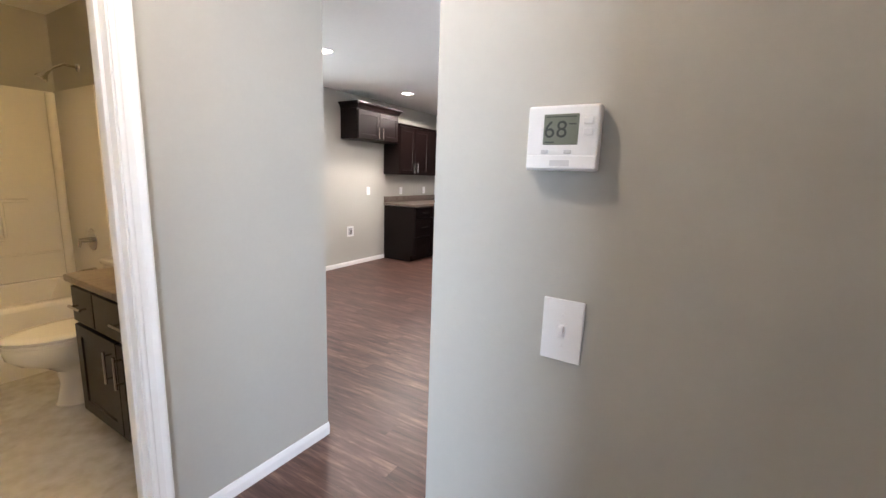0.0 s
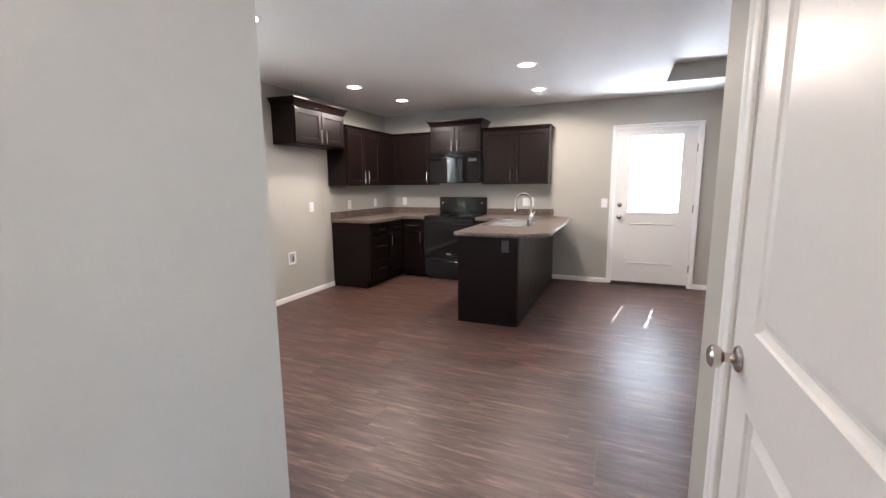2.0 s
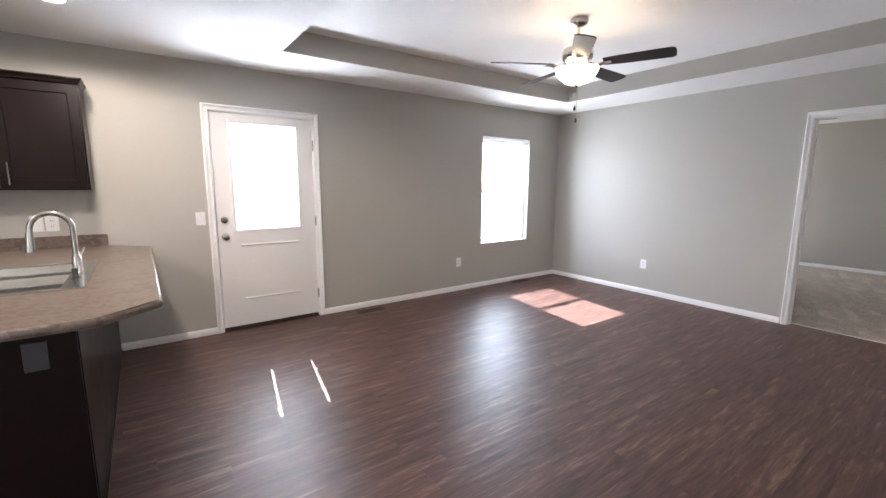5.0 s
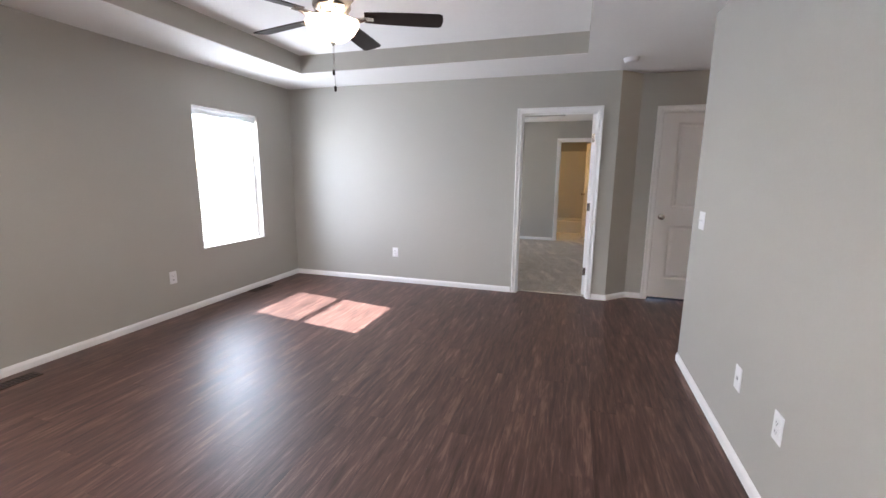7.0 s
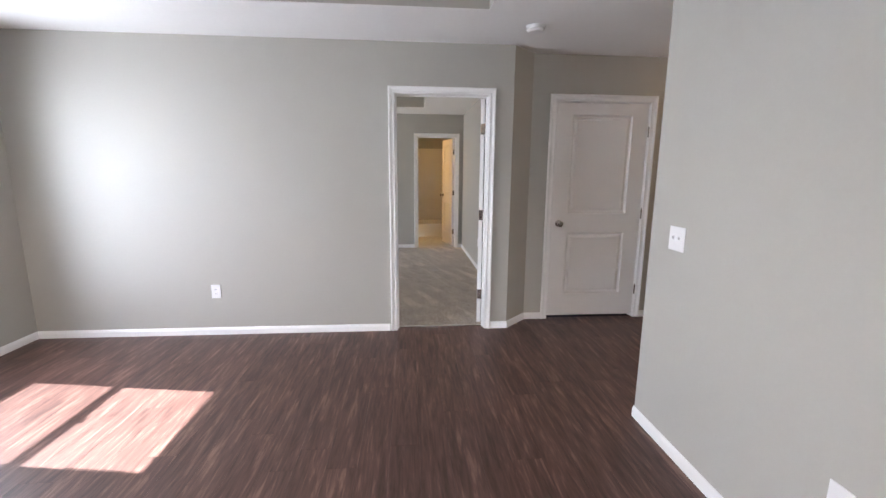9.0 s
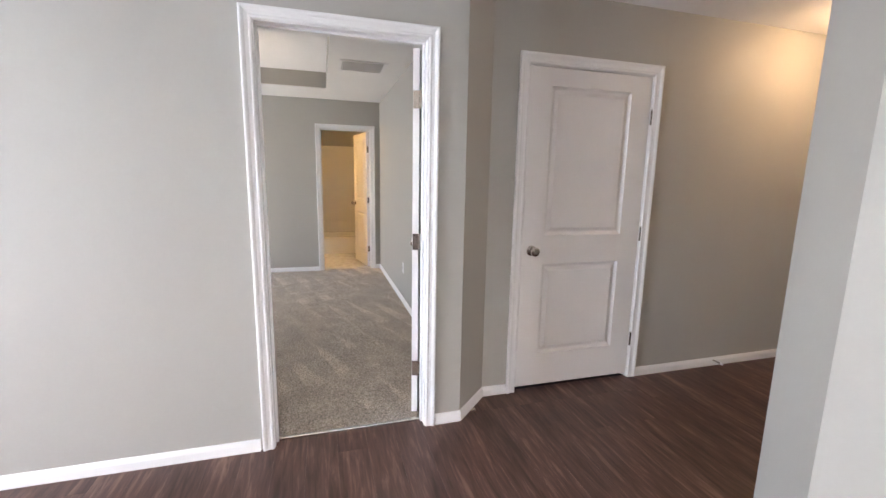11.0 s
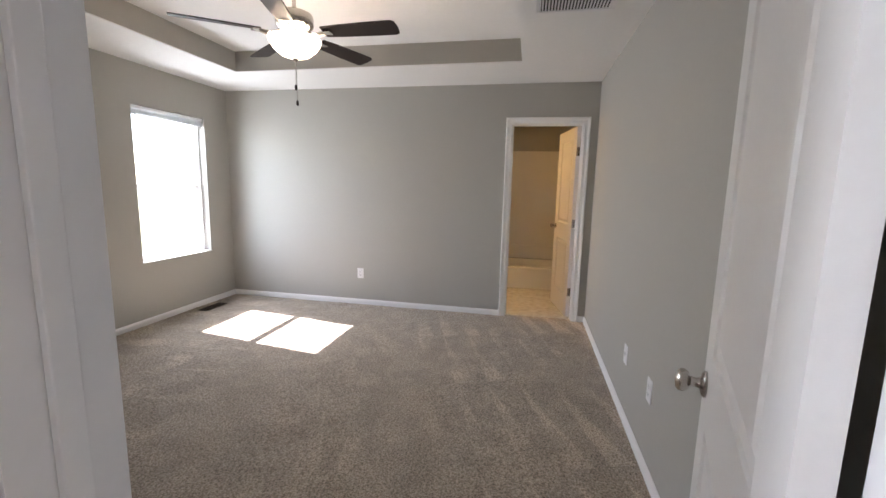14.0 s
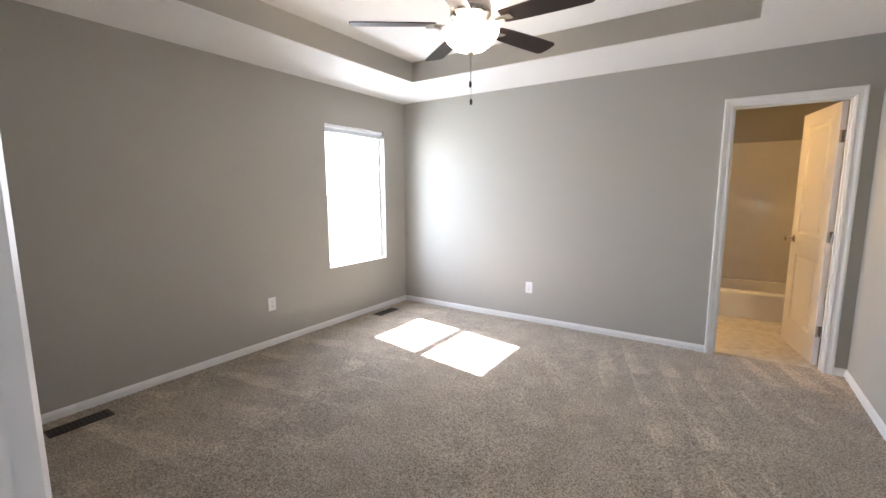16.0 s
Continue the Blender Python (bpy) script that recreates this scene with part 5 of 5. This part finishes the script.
# ---- bathroom ----


def tub_surround(m, length, wide, rim, top, label, shelf_on=True):
    """A bath with wall panels: x along its length (0 to length), y from the front (0) to the wall (wide)."""
    b = thing("bathtub", m, label, "bathtub")
    bm = bmesh.new()
    o = [(0.0, 0.0), (length, 0.0), (length, wide), (0.0, wide)]
    i = [(0.09, 0.085), (length - 0.13, 0.085), (length - 0.13, wide - 0.06), (0.09, wide - 0.06)]
    lo = [(0.16, 0.15), (length - 0.30, 0.15), (length - 0.30, wide - 0.12), (0.16, wide - 0.12)]

    def ring(pts, z):
        return [bm.verts.new((x, y, z)) for x, y in pts]
    a0, a1, r0, r1 = ring(o, 0.0), ring(o, rim - 0.02), ring(i, rim), ring(lo, 0.09)
    a2 = ring([(0.012, 0.012), (length - 0.012, 0.012), (length - 0.012, wide), (0.012, wide)], rim)
    for p, q in ((a0, a1), (a1, a2), (a2, r0), (r0, r1)):
        for k in range(4):
            bm.faces.new((p[k], p[(k + 1) % 4], q[(k + 1) % 4], q[k]))
    bm.faces.new(r1)
    bmesh.ops.bevel(bm, geom=[e for e in bm.edges if all(v.co.z > rim - 0.025 for v in e.verts)], offset=0.010, segments=3, profile=0.5, affect="EDGES")
    part("tub", bm, ACRYLIC, b, smooth=True)
    t = 0.02
    panels = ((0.0, length, wide - t, wide - 0.001, rim + 0.001, top), (0.0, t, 0.02, wide - t, rim + 0.001, top), (length - t, length, 0.02, wide - t, rim + 0.001, top))
    for bx in panels:
        part("wall_panel", boxes(bx, bevel=0.006), ACRYLIC, b, "glossy white wall panel", smooth=True)
    shelf = None if not shelf_on else boxes((1.215, 1.235, wide - t - 0.022, wide - t, 0.80, 1.075), (1.215, 1.37, wide - t - 0.03, wide - t, 1.06, 1.085), (1.02, 1.22, wide - t - 0.03, wide - t, 0.78, 0.80), bevel=0.008)
    if shelf_on:
        part("moulded_shelf", shelf, ACRYLIC, b, "moulded shelf ledge", smooth=True)
    part("corner_column", tube(bmesh.new(), [(length - t - 0.015, wide - t - 0.015, rim), (length - t - 0.015, wide - t - 0.015, top - 0.01)], 0.035, 12), ACRYLIC, b, smooth=True)
    part("corner_column", tube(bmesh.new(), [(t + 0.015, wide - t - 0.015, rim), (t + 0.015, wide - t - 0.015, top - 0.01)], 0.035, 12), ACRYLIC, b, smooth=True)
    part("rail_ledge", boxes((0.02, length - 0.02, wide - t - 0.012, wide - t, rim + 0.20, rim + 0.215), bevel=0.004), ACRYLIC, b)
    return b


tub_surround(pose(-7.42, -7.045, 0, 0, 0, 90), 1.61, 0.778, 0.46, 1.885, "white alcove bathtub with glossy wall surround")
tub_surround(pose(5.60, -3.0, 0, 0, 0, -90), 1.55, 0.798, 0.30, 1.955, "white ensuite bathtub with glossy wall surround", shelf_on=False)
wall("wall_ensuite_tub_end", 5.60, 6.40, -2.995, -2.89, GREIGE + "wall at the tub end")

sh = thing("wall_shower", pose(-7.72, -5.432, 2.02), "brushed nickel shower head on a bent arm", "shower head")
part("arm", tube(bmesh.new(), [(0, 0, 0), (0, -0.08, 0.005), (0, -0.14, -0.03), (0, -0.165, -0.06)], 0.0085, 10), NICKEL, sh, smooth=True)
part("flange", lathe(bmesh.new(), ((0, 0), (0.028, 0), (0.024, 0.010), (0, 0.012)), pose(0, 0, 0, 90), 18), NICKEL, sh, smooth=True)
part("head", lathe(bmesh.new(), ((0, 0.03), (0.014, 0.03), (0.018, 0.0), (0.036, -0.035), (0.034, -0.045), (0, -0.045)), pose(0, -0.185, -0.08, -35), 20), NICKEL, sh, smooth=True)
vl = thing("shower_valve", pose(-7.72, -5.458, 0.80), "brushed nickel bath valve with lever", "tub valve")
part("escutcheon", lathe(bmesh.new(), ((0, 0), (0.082, 0), (0.080, 0.006), (0.03, 0.012), (0, 0.012)), pose(0, 0, 0, 90), 28), NICKEL, vl, smooth=True)
part("lever", tube(bmesh.new(), [(0, -0.01, 0), (0, -0.075, 0), (0.0, -0.085, -0.05)], [0.022, 0.018, 0.009], 12), NICKEL, vl, smooth=True)
ts = thing("tub_spout", pose(-7.72, -5.458, 0.56), "brushed nickel tub spout", "tub spout")
part("spout", tube(bmesh.new(), [(0, 0, 0), (0, -0.09, 0), (0, -0.135, -0.008), (0, -0.14, -0.03)], [0.028, 0.024, 0.022, 0.018], 14), NICKEL, ts, smooth=True)


def loft(bm, rings, close_top=True, close_low=True, steps=28):
    """Joins egg-shaped rings (cx, cy, z, half width, half length front, half length back)."""
    made = []
    for cx, cy, z, w, lf, lb in rings:
        made.append([bm.verts.new((cx + w * math.cos(a), cy + (lf if math.sin(a) < 0 else lb) * math.sin(a), z)) for a in (2 * math.pi * k / steps for k in range(steps))])
    for a, b in zip(made, made[1:]):
        for k in range(steps):
            bm.faces.new((a[k], a[(k + 1) % steps], b[(k + 1) % steps], b[k]))
    if close_low:
        bm.faces.new(made[0][::-1])
    if close_top:
        bm.faces.new(made[-1])
    return bm


to = thing("toilet", pose(-6.86, -5.44, 0), "white porcelain toilet with closed lid", "toilet")
part("bowl", loft(bmesh.new(), ((0, -0.34, 0.0, 0.118, 0.215, 0.25), (0, -0.34, 0.02, 0.112, 0.205, 0.245), (0, -0.34, 0.12, 0.104, 0.185, 0.24), (0, -0.35, 0.20, 0.106, 0.185, 0.23), (0, -0.38, 0.245, 0.122, 0.215, 0.22), (0, -0.42, 0.285, 0.154, 0.265, 0.23), (0, -0.44, 0.33, 0.176, 0.292, 0.235), (0, -0.44, 0.385, 0.184, 0.302, 0.235), (0, -0.44, 0.395, 0.18, 0.298, 0.235))), PORCELAIN, to, smooth=True)
part("seat", loft(bmesh.new(), ((0, -0.44, 0.397, 0.183, 0.303, 0.22), (0, -0.44, 0.412, 0.186, 0.306, 0.22), (0, -0.44, 0.416, 0.182, 0.302, 0.22))), PORCELAIN, to, "white seat", smooth=True)
part("lid", loft(bmesh.new(), ((0, -0.44, 0.420, 0.184, 0.304, 0.22), (0, -0.44, 0.432, 0.186, 0.306, 0.22), (0, -0.44, 0.441, 0.172, 0.285, 0.21), (0, -0.44, 0.444, 0.12, 0.22, 0.16))), PORCELAIN, to, "white closed lid", smooth=True)
part("tank", boxes((-0.215, 0.215, -0.20, -0.012, 0.39, 0.735), bevel=0.018), PORCELAIN, to, smooth=True)
part("tank_lid", boxes((-0.225, 0.225, -0.21, -0.008, 0.737, 0.768), bevel=0.010), PORCELAIN, to, smooth=True)
part("flush_lever", tube(bmesh.new(), [(-0.15, -0.20, 0.67), (-0.15, -0.222, 0.67), (-0.085, -0.226, 0.662)], 0.007, 8), NICKEL, to, smooth=True)

VX0, VX1 = -6.47, -5.54
cabinet("espresso bathroom vanity with drawer and doors", pose(VX0, -5.965, 0), VX1 - VX0, 0.79, 0.533,
        doors=[(0.012, 0.450, 0.115, 0.575, 0.405, 0.46), (0.458, 0.900, 0.115, 0.575, 0.505, 0.46)], drawers=[(0.012, 0.250, 0.595, 0.770), (0.258, 0.900, 0.595, 0.770)], toe=0.10, name="vanity_cabinet")
vt = thing("vanity_countertop", pose(VX0, -5.965, 0.7905), "brown stone-look vanity top with white basin", "worktop")
part("top", boxes((-0.02, VX1 - VX0 + 0.002, -0.035, 0.53, 0, 0.035), bevel=0.006), COUNTER, vt)
part("basin", lathe(bmesh.new(), ((0.19, 0.036), (0.215, 0.046), (0.205, 0.050), (0.17, 0.040), (0.12, 0.0365), (0, 0.036)), pose(0.56, 0.25, 0), 32), PORCELAIN, vt, "white round-rimmed basin", smooth=True)
bf = thing("basin_faucet", pose(-5.88, -5.53, 0.826), "brushed nickel basin faucet", "faucet")
part("spout", tube(bmesh.new(), [(0, 0, 0), (0, 0, 0.08), (0, -0.03, 0.12), (0, -0.10, 0.115), (0, -0.125, 0.09)], 0.012, 10), NICKEL, bf, smooth=True)
part("base", boxes((-0.08, 0.08, -0.025, 0.025, 0, 0.012), bevel=0.004), NICKEL, bf)
part("lever", tube(bmesh.new(), [(0, 0.0, 0.09), (0.0, 0.03, 0.14)], [0.010, 0.006], 8), NICKEL, bf, smooth=True)


def light_bar(m, label):
    v = thing("vanity_light", m, label, "wall light")
    part("bar", boxes((-0.28, 0.28, -0.03, -0.001, -0.03, 0.03), bevel=0.006), NICKEL, v)
    for x in (-0.19, 0.0, 0.19):
        part("shade", lathe(bmesh.new(), ((0.035, 0.0), (0.050, -0.05), (0.060, -0.10), (0.056, -0.102), (0.0, -0.085)), pose(x, -0.085, -0.01), 20), SHADE, v, "lit frosted shade", smooth=True)
        part("arm", tube(bmesh.new(), [(x, -0.03, 0.01), (x, -0.085, 0.02), (x, -0.085, -0.012)], 0.008, 8), NICKEL, v, smooth=True)


light_bar(pose(-5.90, -5.43, 2.06), "three-shade nickel vanity light, lit warm")
light_bar(pose(5.05, -2.22, 2.06), "three-shade nickel vanity light, lit warm")
for x, y, nm in ((-0.25, -6.55, "entry"), (-4.62, -6.43, "hall")):
    c = thing("flush_ceiling_light", pose(x, y, 2.44), "warm flush ceiling light with glass bowl in the " + nm, "ceiling light")
    part("pan", lathe(bmesh.new(), ((0, -0.0005), (0.13, -0.0005), (0.13, -0.02), (0.12, -0.028)), steps=28), NICKEL, c, smooth=True)
    part("bowl", lathe(bmesh.new(), ((0.125, -0.022), (0.118, -0.055), (0.085, -0.085), (0.04, -0.10), (0, -0.103)), steps=28), SHADE, c, "lit glass bowl", smooth=True)

# ---- floor planks ----


def planks(parent, x0, x1, y0, y1, seed):
    rng = random.Random(seed)
    wide, long, gap, thick = 0.152, 1.22, 0.0002, 0.006
    shared = {}

    def plank_mesh(w, d):
        key = (round(w, 3), round(d, 3))
        if key not in shared:
            e, h = 0.0004, thick
            pts = [(0, 0, -0.004), (w, 0, -0.004), (w, d, -0.004), (0, d, -0.004), (0, 0, h - e), (w, 0, h - e), (w, d, h - e), (0, d, h - e),
                   (e, e, h), (w - e, e, h), (w - e, d - e, h), (e, d - e, h)]
            faces = [(8, 9, 10, 11), (4, 5, 9, 8), (5, 6, 10, 9), (6, 7, 11, 10), (7, 4, 8, 11), (0, 1, 5, 4), (1, 2, 6, 5), (2, 3, 7, 6), (3, 0, 4, 7)]
            me = bpy.data.meshes.new("plank")
            me.from_pydata(pts, [], faces)
            me.materials.append(PLANK)
            shared[key] = me
        return shared[key]
    y = y0
    while y < y1 - 0.01:
        d = min(wide, y1 - y) - gap
        x = x0
        first = rng.choice((0.31, 0.46, 0.61, 0.76, 0.92, 1.07, 1.22))
        while x < x1 - 0.01:
            w = min(first, x1 - x)
            first = long
            ob = new("plank", plank_mesh(w - gap, d))
            ob.parent = parent
            ob.location = (x, y, -0.006)
            x += w
        y += wide


planks(floor_main, -8.2, 0.06, -5.31, 0.0, 5)
planks(floor_main, -5.41, 0.25, -8.6, -5.31, 9)
planks(floor_main, 0.06, 0.25, -5.31, -4.05, 11)
